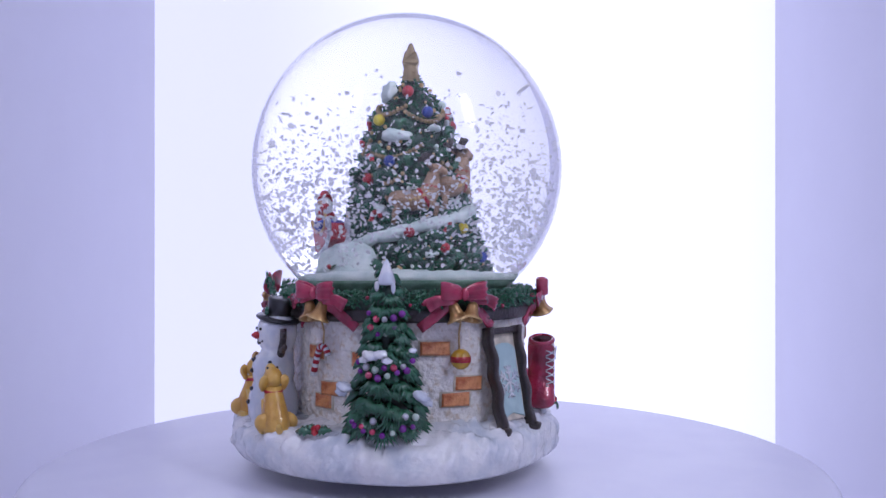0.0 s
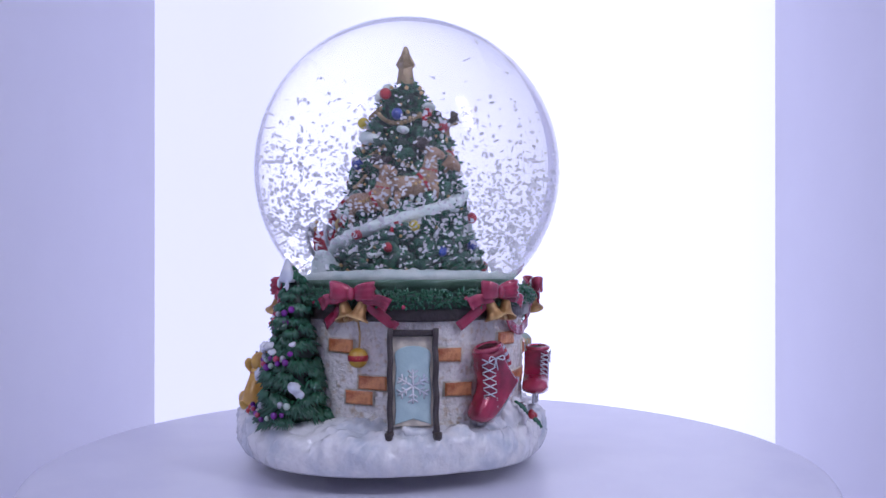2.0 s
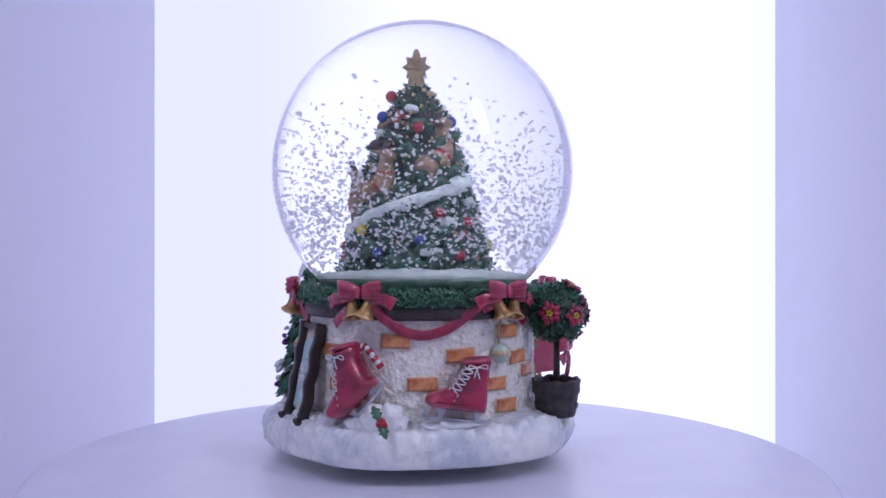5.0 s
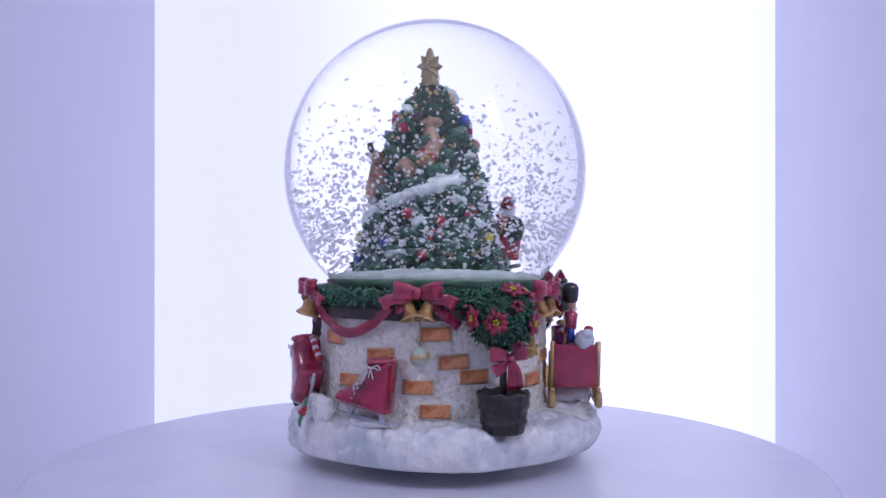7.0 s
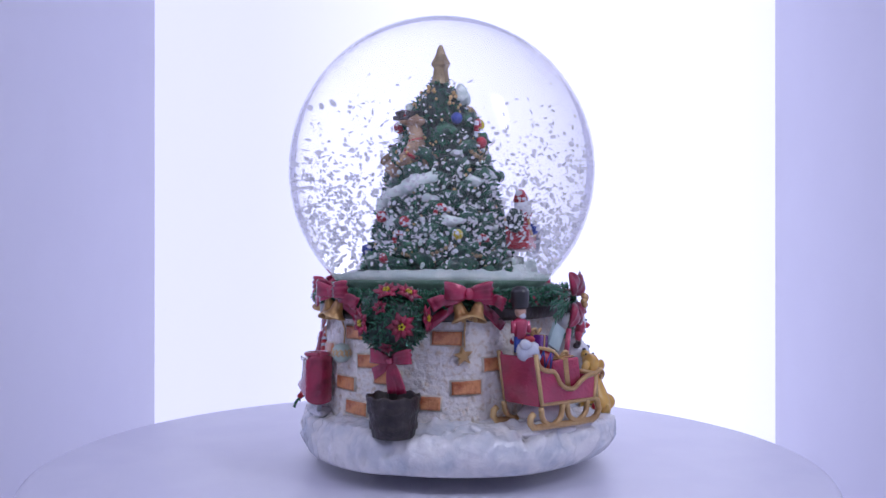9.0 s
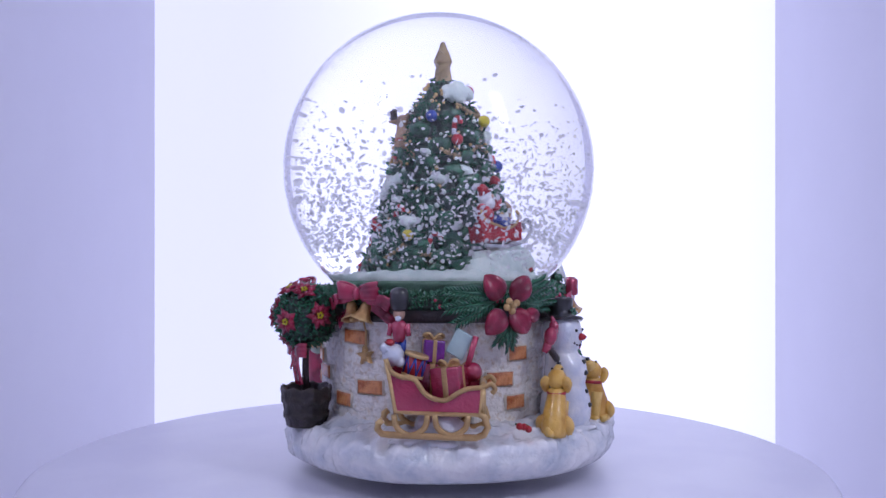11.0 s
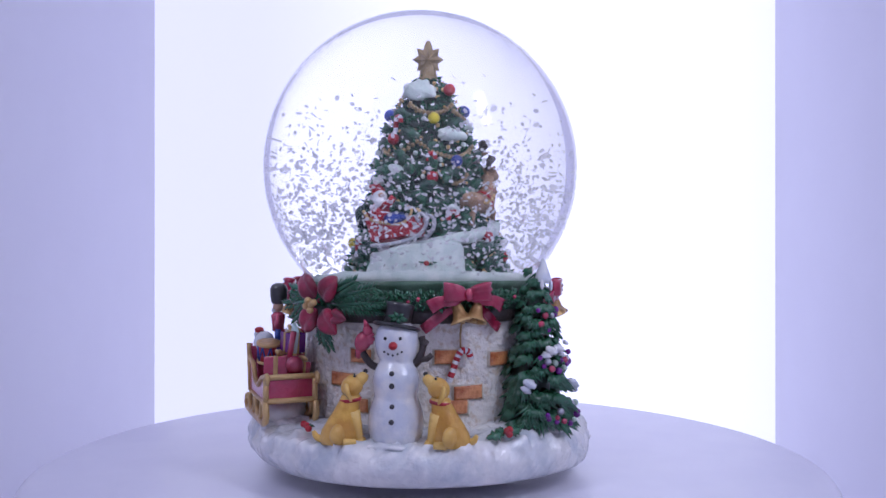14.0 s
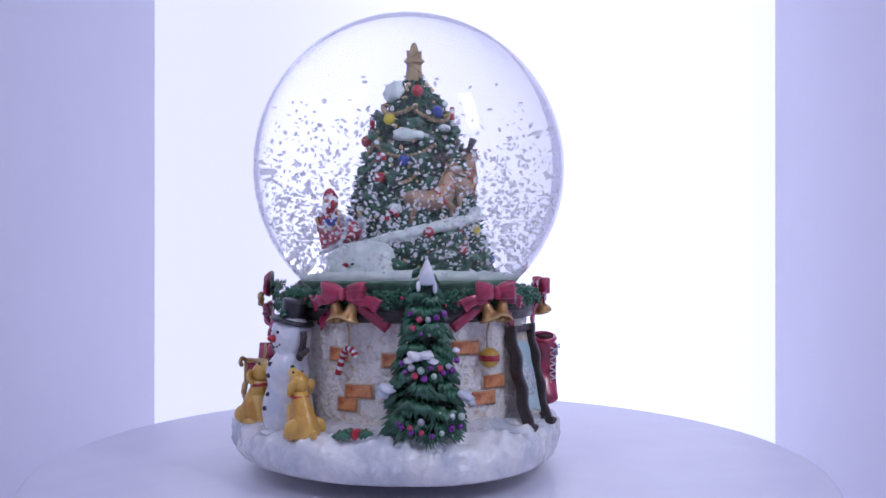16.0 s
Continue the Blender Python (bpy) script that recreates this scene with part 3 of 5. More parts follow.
bauble(292.5, 36, AMBER, SCARLET, 0.0)
bauble(55.3, 36.2, MINT, GOLD, 1.0)
hung = cane("candy_cane", [polar(224.6, 39.9, 30.2), polar(226.6, 40.1, 34.0), polar(228.2, 40.2, 37.0), polar(230, 40.3, 38.9), polar(232.8, 40.2, 38.6), polar(234.0, 40.0, 36.6)], 0.98, globe)
cord(hung, 230, 48, 39)
cane("candy_cane", [polar(351.4, 41.4, 37.2), polar(352.6, 42.0, 39.0), polar(355.2, 42.2, 38.8), polar(358.4, 42.0, 36.0), polar(361.4, 41.4, 33.0)], 1.05, globe)
bm = bmesh.new()
star = [((3.1 if k % 2 == 0 else 1.4) * math.sin(math.pi * k / 5), (3.1 if k % 2 == 0 else 1.4) * math.cos(math.pi * k / 5)) for k in range(10)]
add_prism(bm, star, 1.8, spot(114, 39.8, 36.6, 0, 8), 0.5)
ob = part("star_ornament", bm, GOLD, globe, "small gold star ornament", smooth=False)
cord(ob, 114.5, 47.5, 39)


# ---- holly ----
def holly(az, r, z, sprays, berries):
    m = spot(az, r, z, 35)
    bm = bmesh.new()
    for (x0, z0, x1, z1, w) in sprays:
        a, b = Vector((x0, 0, z0)), Vector((x1, -0.2, z1))
        d = b - a
        s = Vector((-d.z, 0, d.x)).normalized()
        left, right = [], []
        n = 9
        for i in range(n):
            f = i / (n - 1)
            k = w / 2 * math.sin(math.pi * min(0.97, 0.06 + f * 0.92)) * (1.25 if i % 2 else 0.75)
            p = a + d * f + Vector((0, -0.8 * math.sin(math.pi * f), 0))
            left.append(p + s * k)
            right.append(p - s * k)
        rows = [[m @ l, m @ ((l + q) / 2 + Vector((0, -0.55, 0))), m @ q, m @ ((l + q) / 2 + Vector((0, 0.5, 0)))] for l, q in zip(left, right)]
        add_grid(bm, rows)
    ob = part("holly_sprig", bm, LEAF, globe, "green holly sprig with red berries")
    for x, zz in berries:
        bm = bmesh.new()
        add_ball(bm, m @ Vector((x, -1.0, zz)), 1.0, 10, 7)
        part("berry", bm, SCARLET, ob)


holly(4, 47.6, 17.5, [(0, 0.3, -3.4, 5.4, 2.8), (0.2, 0, 2.6, -4.8, 2.8), (0, 0.2, 1.0, -2.4, 2.2)], [(0.6, 0.4), (1.3, -0.7), (-0.2, -0.6)])
holly(240, 51.8, 16.6, [(-0.4, 0, -6.4, -0.6, 3.2), (0.4, 0.1, 5.6, 0.9, 3.0), (0, 0.3, -2.8, 1.6, 2.4)], [(0.2, 0.5), (1.3, 0.9), (0.7, -0.5)])
holly(174.8, 51.4, 17.4, [(0, 0, -1.8, 1.8, 1.6), (0, 0, 2.2, 0.8, 1.6)], [(0.2, 0.3), (1.4, -0.5), (-1.2, 0.6)])


# ---- drifts of snow on the base ----
for az, r, z, sx, sy, sz in ((359, 42, 16.5, 5.5, 3.6, 5.4), (6, 42, 16.8, 4.6, 3.4, 5.2), (351, 41.5, 15.5, 5, 3.4, 3.0), (30, 40.5, 16, 8, 3.6, 1.7), (262, 46, 14.2, 12, 7, 2.4), (316, 41.5, 15.2, 8, 3.6, 2.0), (204, 48, 14.0, 8, 7, 2.0), (146, 46, 14.4, 13, 8, 3.6), (120, 41.5, 15.5, 7, 4, 1.6)):
    bm = bmesh.new()
    add_ball(bm, (0, 0, 0), (sx, sy, sz), 28, 16, spot(az, r, z), lump=0.35, freq=0.16)
    part("snow_drift", bm, SNOW, globe)


# ---- potted topiary ----
def topiary():
    thing = tagged(new("topiary"), "ball-clipped poinsettia tree in a dark wooden tub")
    thing.parent = globe
    tub = Matrix.Translation(polar(87.3, 46.4, 0))
    bm = bmesh.new()
    prof = [(5.0, 14.2), (5.5, 14.6), (5.9, 17), (6.3, 17.3), (6.4, 18.6), (6.1, 19), (6.5, 22), (6.9, 22.3), (7.0, 24), (6.8, 24.3), (7.2, 26.4), (6.9, 27.0), (6.2, 26.6), (5.8, 24.5)]
    rows = []
    for r, z in prof:
        r *= 1.1
        z = 14.2 + (z - 14.2) * 0.95
        rows.append([tub @ Vector(((r - (0.22 if k % 4 == 0 else 0)) * math.cos(2 * math.pi * k / 64), (r - (0.22 if k % 4 == 0 else 0)) * math.sin(2 * math.pi * k / 64), z + 0.35 * math.sin(k * 0.9) * (r > 6.6))) for k in range(64)])
    add_grid(bm, rows)
    part("tub", bm, WOOD, thing)
    bm = bmesh.new()
    add_tube(bm, [polar(87.3, 46.4, 23), polar(87, 46.6, 30), polar(87.3, 46.6, 40)], [1.3, 1.1, 1.0], 8)
    part("stem", bm, WOOD, thing)
    c = polar(87, 46.2, 47.6)
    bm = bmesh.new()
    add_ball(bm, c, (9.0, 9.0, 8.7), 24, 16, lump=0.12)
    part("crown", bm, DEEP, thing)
    bm = bmesh.new()
    for i in range(1500):
        n = Vector((rng.gauss(0, 1), rng.gauss(0, 1), rng.gauss(0, 1))).normalized()
        if n.dot(polar(87, 1, 0)) < -0.75:
            continue
        base = c + n * 8.9
        d = (Vector((rng.gauss(0, 1), rng.gauss(0, 1), rng.gauss(0, 1))) + n * 0.7).normalized()
        add_leaf(bm, base, base + d * rng.uniform(1.4, 2.4), rng.uniform(0.7, 1.1), n)
    tagged(part("leaves", bm, LEAF, thing), kind="stuff")
    for az, el in ((120, -6), (47, -2), (88, 58), (178, 4), (150, 52), (92, -44), (84, 24), (0, 2)):
        n = (polar(az, math.cos(radians(el)), math.sin(radians(el))))
        m = Matrix.Translation(c + n * 9.9) @ n.to_track_quat("Z", "Y").to_matrix().to_4x4()
        big = 1.0 if el < 10 and el > -20 or el > 50 else 0.55
        bm = bmesh.new()
        for k in range(10):
            a = 2 * math.pi * k / 10
            L = (4.5 if k % 2 else 3.6) * big
            d = Vector((math.cos(a), math.sin(a), 0))
            add_leaf(bm, m @ (d * 0.3), m @ (d * L + Vector((0, 0, 0.5 if k % 2 else 1.1))), 2.7 * big, n, fold=0.3)
        part("poinsettia_flower", bm, PETAL, thing)
        if big == 1.0:
            for k in range(5):
                add = bmesh.new()
                add_ball(add, m @ Vector((0.7 * math.cos(k * 1.3), 0.7 * math.sin(k * 1.3), 0.9)), 0.4, 6, 5)
                link_mesh("stamen", add, YELLOW, thing)
    m = spot(87.5, 49.4, 36.4)
    bm = bmesh.new()
    for s in (-1, 1):
        pts = [m @ Vector(p) for p in bezier([(0.2 * s, 0, 0), (2.4 * s, -1.4, 0.9), (5.2 * s, -1.0, 1.4), (5.8 * s, 0.6, 1.2), (2.6 * s, 0.8, 0.4), (0.2 * s, 0.3, 0)], 4)]
        k = len(pts) - 1
        add_ribbon(bm, pts, [2.0 + 2.4 * math.sin(math.pi * i / k) for i in range(k + 1)], 0.6, (0, 0, 1))
    pts = [m @ Vector(p) for p in bezier([(-0.6, -0.2, -0.4), (-2.6, -0.6, -2.4), (-5.2, 0.2, -3.8)], 4)]
    add_ribbon(bm, pts, [1.6, 2.0, 2.4, 2.8, 3.0, 3.2, 3.4, 3.6, 3.8], 0.6, m.to_3x3() @ Vector((0.4, 0, 1)))
    for x in (0.6, 3.4):
        pts = [m @ Vector(p) for p in bezier([(0.3, -0.2, -0.4), (x * 0.6, -0.8, -4), (x, 0, -9.2)], 4)]
        add_ribbon(bm, pts, [1.6, 2.0, 2.4, 2.6, 2.8, 2.9, 3.0, 3.0, 3.0], 0.6, m.to_3x3() @ Vector((1, 0, 0)))
    add_ball(bm, m @ Vector((0, -0.8, 0)), 1.2, 10, 7)
    part("ribbon_bow", bm, RED, thing)


topiary()


# ---- gift sleigh ----
def sleigh():
    m = Matrix.Translation((-39.7, 25.3, 16.6)) @ spot(152, 0, 0) @ Matrix.Rotation(radians(-7), 4, "Z") @ Matrix.Diagonal((1.0, 1.13, 1.1, 1))
    thing = tagged(new("gift_sleigh"), "crimson sleigh with gold trim, heaped with gifts")
    thing.parent = globe
    top = [(-13.8, 19.6), (-12.4, 16.6), (-9.5, 15.2), (-6.0, 14.6), (-3.6, 11.6), (-1.0, 10.0), (2.5, 9.6), (5.5, 11.2), (8.5, 12.4), (12.6, 12.8)]
    outline = [(-11.2, 6.6), (0, 6.2), (11.6, 6.0)] + top[::-1]
    for y, name in ((-6.6, "side_panel"), (5.4, "side_panel")):
        bm = bmesh.new()
        add_prism(bm, outline, 1.1, m @ Matrix.Translation((0, y, 0)), 0.3)
        part(name, bm, RED, thing, smooth=False)
        bm = bmesh.new()
        yy = y if y < 0 else y + 1.1
        loop = [m @ Vector((x, yy, z)) for x, z in outline]
        add_tube(bm, bezier([m @ Vector((x, yy, z)) for x, z in top + [(14.6, 13.6), (15.8, 12.4), (14.9, 11.3)]], 3), 0.72, 8)
        add_tube(bm, [loop[-1], loop[0], loop[1], loop[2], loop[3]], 0.65, 8)
        part("gold_trim", bm, GOLD, thing)
        # runner with scrolls
        bm = bmesh.new()
        add_tube(bm, [m @ Vector((x, yy, z)) for x, z in ((-14.6, 4.6), (-15.8, 3.8), (-16.0, 2.4), (-14.8, 1.2), (-12.6, 1.0), (0, 0.6), (10.5, 0.4), (12.8, 1.2), (13.8, 3.0), (13.0, 5.4), (11.6, 6.2))], 1.0, 8)
        for x0 in (-7.0, 4.0):
            add_tube(bm, bezier([m @ Vector((x, yy, z)) for x, z in ((x0 - 4.6, 5.9), (x0 - 3.6, 2.6), (x0, 0.9), (x0 + 3.6, 2.6), (x0 + 4.6, 5.9))], 4), 0.85, 7)
        part("runner", bm, GOLD, thing)
    bm = bmesh.new()
    add_box(bm, m @ Matrix.Translation((12.0, -0.1, 9.4)), 1.0, 12.2, 6.0, 0.2)
    part("front_panel", bm, RED, thing)
    bm = bmesh.new()
    for z in (6.4, 12.7):
        add_tube(bm, [m @ Vector((12.5, -6.4, z)), m @ Vector((12.5, 6.4, z))], 0.85, 8)
    for y in (-6.4, 6.4):
        add_tube(bm, [m @ Vector((12.5, y, 6.4)), m @ Vector((12.5, y, 12.7))], 0.85, 8)
    part("gold_trim", bm, GOLD, thing)
    bm = bmesh.new()
    add_box(bm, m @ Matrix.Translation((-12.4, -0.1, 12.4)) @ Matrix.Rotation(radians(-10), 4, "Y"), 1.0, 12.2, 13.0, 0.2)
    add_box(bm, m @ Matrix.Translation((0, -0.1, 6.8)), 23.5, 12.2, 1.0, 0.2)
    part("body", bm, RED, thing)
    bm = bmesh.new()
    add_ball(bm, m @ Vector((0, 1, 2.0)), (8, 6, 5.0), 20, 12, lump=0.25, freq=0.12)
    part("snow_mound", bm, SNOW, thing)

    def gift(x, y, z, sx, sy, sz, spin, body, band, name="gift"):
        g = m @ Matrix.Translation((x, y, z)) @ Matrix.Rotation(radians(spin), 4, "Z") @ Matrix.Rotation(radians(spin * 0.3), 4, "Y")
        b = bmesh.new()
        add_box(b, g, sx, sy, sz, 0.5)
        add_box(b, g, sx + 0.25, sy * 0.18, sz + 0.25, 0.1, mat=1)
        add_box(b, g, sx * 0.18, sy + 0.25, sz + 0.25, 0.1, mat=1)
        for s in (-1, 1):
            add_tube(b, bezier([g @ Vector(p) for p in ((0, 0, sz / 2), (1.6 * s, -0.4, sz / 2 + 1.5), (2.9 * s, 0.4, sz / 2 + 0.8), (0, 0, sz / 2 + 0.2))], 4), 0.55, 6, mat=1)
        part(name, b, [body, band], thing, "wrapped gift with a gold bow")

    gift(3.4, -1.4, 13.0, 8.6, 6.6, 8.4, -22, RED, GOLD)
    gift(-1.6, 3.4, 20.6, 6.0, 5.0, 5.6, 16, PURPLE, GOLD)
    gift(-1.8, 2.8, 13.5, 8.0, 6.0, 8.0, 5, RED, GOLD)
    gift(5.8, 3.2, 13.0, 5.6, 4.6, 6.4, 25, RED, GOLD)
    bm = bmesh.new()
    add_ball(bm, m @ Vector((9.6, 1.6, 15.4)), 2.8, 14, 10)
    part("toy_ball", bm, RED, thing)
    bm = bmesh.new()
    add_prism(bm, [(-2.6, -3.4), (2.6, -3.4), (2.6, 3.4), (-2.6, 3.4)], 1.0, m @ Matrix.Translation((6.0, 1.8, 22.4)) @ Matrix.Rotation(radians(28), 4, "Y"), 0.2)
    part("picture_book", bm, ICE, thing, smooth=False)
    bm = bmesh.new()
    add_tube(bm, [m @ Vector((8.2, 0.5, 17)), m @ Vector((10.6, 1.2, 24.5))], 0.9, 8)
    part("cracker", bm, RED, thing)
    # toy drum with gold rims
    bm = bmesh.new()
    q = m @ Matrix.Translation((-6.3, -2.4, 17.6)) @ Matrix.Rotation(radians(14), 4, "Y")
    add_lathe(bm, [(2.7, -2.9), (2.9, 2.6)], 20, q)
    add_lathe(bm, [(2.9, 2.1), (3.4, 2.2), (3.4, 3.0), (2.6, 3.1)], 20, q, mat=1)
    add_lathe(bm, [(2.6, -3.1), (3.1, -3.0), (3.1, -2.3), (2.7, -2.2)], 20, q, mat=1)
    for k in range(8):
        a, b = 2 * math.pi * k / 8, 2 * math.pi * (k + 0.5) / 8
        for u, v in ((a, b), (b + math.pi / 8, b)):
            add_tube(bm, [q @ Vector((2.95 * math.cos(u), 2.95 * math.sin(u), 2.2)), q @ Vector((2.85 * math.cos(v), 2.85 * math.sin(v), -2.2))], 0.25, 5, mat=2)
    part("toy_drum", bm, [SCARLET, GOLD, BLUE], thing, "red and blue toy drum")
    # plush bear in a cap
    bm = bmesh.new()
    add_ball(bm, m @ Vector((-12.2, -2.6, 20.2)), (3.4, 3.0, 3.2), 14, 10, lump=0.15)
    add_ball(bm, m @ Vector((-14.0, -3.4, 22.0)), (1.9, 1.9, 1.7), 10, 8)
    add_ball(bm, m @ Vector((-10.4, -3.4, 18.6)), (1.9, 1.6, 1.6), 10, 8)
    add_ball(bm, m @ Vector((-13.0, -3.8, 23.4)), (1.6, 1.4, 1.0), 10, 8, mat=1)
    part("plush_toy", bm, [WHITE, SCARLET], thing, "small white plush toy with a red cap")
    cane("candy_cane", [m @ Vector(p) for p in ((-9.6, 1.0, 17), (-10.2, 1.4, 21), (-10.6, 3.0, 23), (-10.2, 4.6, 21.8))], 0.9, thing, 4)
    # toy soldier, one plain figure
    bm = bmesh.new()
    q = spot(134, 46.6, 38)
    for s in (-1, 1):
        add_tube(bm, [q @ Vector((1.0 * s, 0, 0)), q @ Vector((1.0 * s, 0, 4.6))], [1.0, 1.1], 8, mat=3)
        add_tube(bm, [q @ Vector((2.3 * s, 0, 9.0)), q @ Vector((2.9 * s, -0.5, 5.6))], [0.9, 0.7], 8)
    add_tube(bm, [q @ Vector((0, 0, z)) for z in (4, 6, 9, 10)], [1.8, 1.9, 2.3, 1.2], 12)
    add_ball(bm, q @ Vector((0, 0, 11.8)), (1.7, 1.7, 1.9), 12, 8, mat=2)
    add_ball(bm, q @ Vector((0, -1.0, 10.6)), (1.1, 0.9, 1.0), 8, 6, mat=4)
    add_tube(bm, [q @ Vector((0, 0.2, z)) for z in (12.6, 13.2, 15.0, 17.4, 18.6, 19.2)], [2.0, 2.4, 2.7, 2.8, 2.2, 1.0], 14, mat=1)
    part("toy_soldier", bm, [RED, BLACK, SKIN, BLUE, WHITE], thing, "plain crimson toy soldier with a tall black hat")


sleigh()


# ---- snowman ----
def snowman():
    az = 204.6
    bm = bmesh.new()
    prof = [(4.4, 12.5), (5.9, 14.2), (6.7, 17.5), (6.9, 20.5), (6.5, 23.5), (5.6, 26.4), (5.3, 27.6), (5.6, 29.2), (5.8, 31.5), (5.4, 34), (4.5, 36.4), (4.2, 37.2), (4.9, 38.8), (5.4, 41.2), (5.4, 43.4), (4.9, 45.6), (3.4, 47.4)]
    rows = []
    for r, z in prof:
        r *= 1.13
        o = polar(az, 44.8 + 1.2 * (z < 36), z)
        rows.append([o + Vector((r * math.cos(k) , r * math.sin(k), 0.25 * noise.noise(Vector((math.cos(k) * 3, math.sin(k) * 3, z * 0.3))))) for k in np.linspace(0, 2 * math.pi, 32, endpoint=False)])
    add_grid(bm, rows)
    man = part("snowman", bm, WHITE, globe, "pearly white snowman with a black top hat")
    bm = bmesh.new()
    m = spot(az, 44.6, 46.4, 8, -9)
    add_lathe(bm, [(3.0, -0.4), (6.4, -0.5), (6.8, 0.1), (6.3, 0.6), (3.9, 0.8), (3.6, 2.2), (3.9, 5.4), (4.1, 6.3), (3.4, 6.6)], 26, m)
    part("top_hat", bm, BLACK, man)
    bm = bmesh.new()
    for k in range(7):
        add_leaf(bm, m @ Vector((0.5, -4.0, 2.2)), m @ Vector((0.5 + 3.0 * math.cos(k), -4.2, 2.2 + 1.8 * math.sin(k))), 1.4, (m.to_3x3() @ Vector((0, -1, 0))))
    part("hat_sprig", bm, LEAF, man)
    bm = bmesh.new()
    add_tube(bm, [spot(az, 44.8, 41.6) @ Vector(p) for p in ((0.2, -5.5, 0), (0.1, -7.0, 0), (0, -8.0, 0.1))], [1.25, 1.1, 0.3], 10)
    part("nose", bm, SCARLET, man)
    for x, z, y, r in ((0, 34.2, 5.3, 0.75), (0.1, 30.9, 5.8, 0.8), (0.2, 25.4, 6.0, 0.7), (0.2, 21.4, 6.9, 0.75), (-1.9, 43.6, 5.1, 0.5), (1.9, 43.6, 5.1, 0.5),
                       (-2.2, 39.9, 4.7, 0.33), (-1.2, 39.3, 5.0, 0.33), (0, 39.0, 5.2, 0.33), (1.2, 39.3, 5.0, 0.33), (2.2, 39.9, 4.7, 0.33)):
        bm = bmesh.new()
        add_ball(bm, spot(az, 44.8 + 1.2 * (z < 36), z) @ Vector((x * 1.1, -y * 1.13, 0)), r, 8, 6)
        part("button" if r > 0.6 else "eye" if r > 0.4 else "mouth_dot", bm, BLACK, man)
    q = spot(az, 44.8, 37)
    bm = bmesh.new()
    add_tube(bm, bezier([q @ Vector(p) for p in ((-4.0, -0.5, -2.4), (-6.8, -1.2, -1.2), (-9.2, -0.5, 1.4), (-10.0, -0.2, 3.2))], 4), 1.05, 7)
    part("arm", bm, WOOD, man)
    bm = bmesh.new()
    add_tube(bm, bezier([q @ Vector(p) for p in ((4.2, -0.2, -2.0), (6.4, -0.4, 0.6), (7.4, -0.2, 4.0), (7.0, 0, 6.8))], 4), [1.2] * 6 + [1.0] * 7, 7)
    add_tube(bm, [q @ Vector(p) for p in ((6.4, -0.4, 0.4), (8.6, -0.6, 0.6), (10.0, -0.4, 1.8))], [1.1, 0.9, 0.8], 7)
    add_tube(bm, [q @ Vector(p) for p in ((7.2, -0.3, 3.6), (8.8, -0.3, 5.6))], [0.9, 0.6], 7)
    part("arm", bm, WOOD, man)
    # red bird on the arm
    bm = bmesh.new()
    add_ball(bm, (0, 0, 0), (2.4, 2.0, 3.0), 14, 10, q @ Matrix.Translation((-9.4, -0.8, 5.2)) @ Matrix.Rotation(radians(25), 4, "Y"))
    add_ball(bm, q @ Vector((-8.0, -1.2, 8.2)), (1.6, 1.5, 1.6), 12, 8)
    for p in ((-6.2, -1.6, 7.4), (-6.0, -1.4, 6.0), (-6.4, -1.2, 4.8)):
        add_tube(bm, [q @ Vector((-9, -1, 5.6)), q @ Vector(p)], [1.6, 0.5], 8)
    add_tube(bm, [q @ Vector((-10, -0.4, 3.4)), q @ Vector((-11.2, 0.4, 0.6))], [1.6, 0.9], 8)
    add_tube(bm, [q @ Vector((-8.2, -1.2, 9.2)), q @ Vector((-9.0, -1.0, 11.2))], [1.0, 0.3], 8)
    part("red_bird", bm, RED, man, "crimson bird perched on the arm")


snowman()


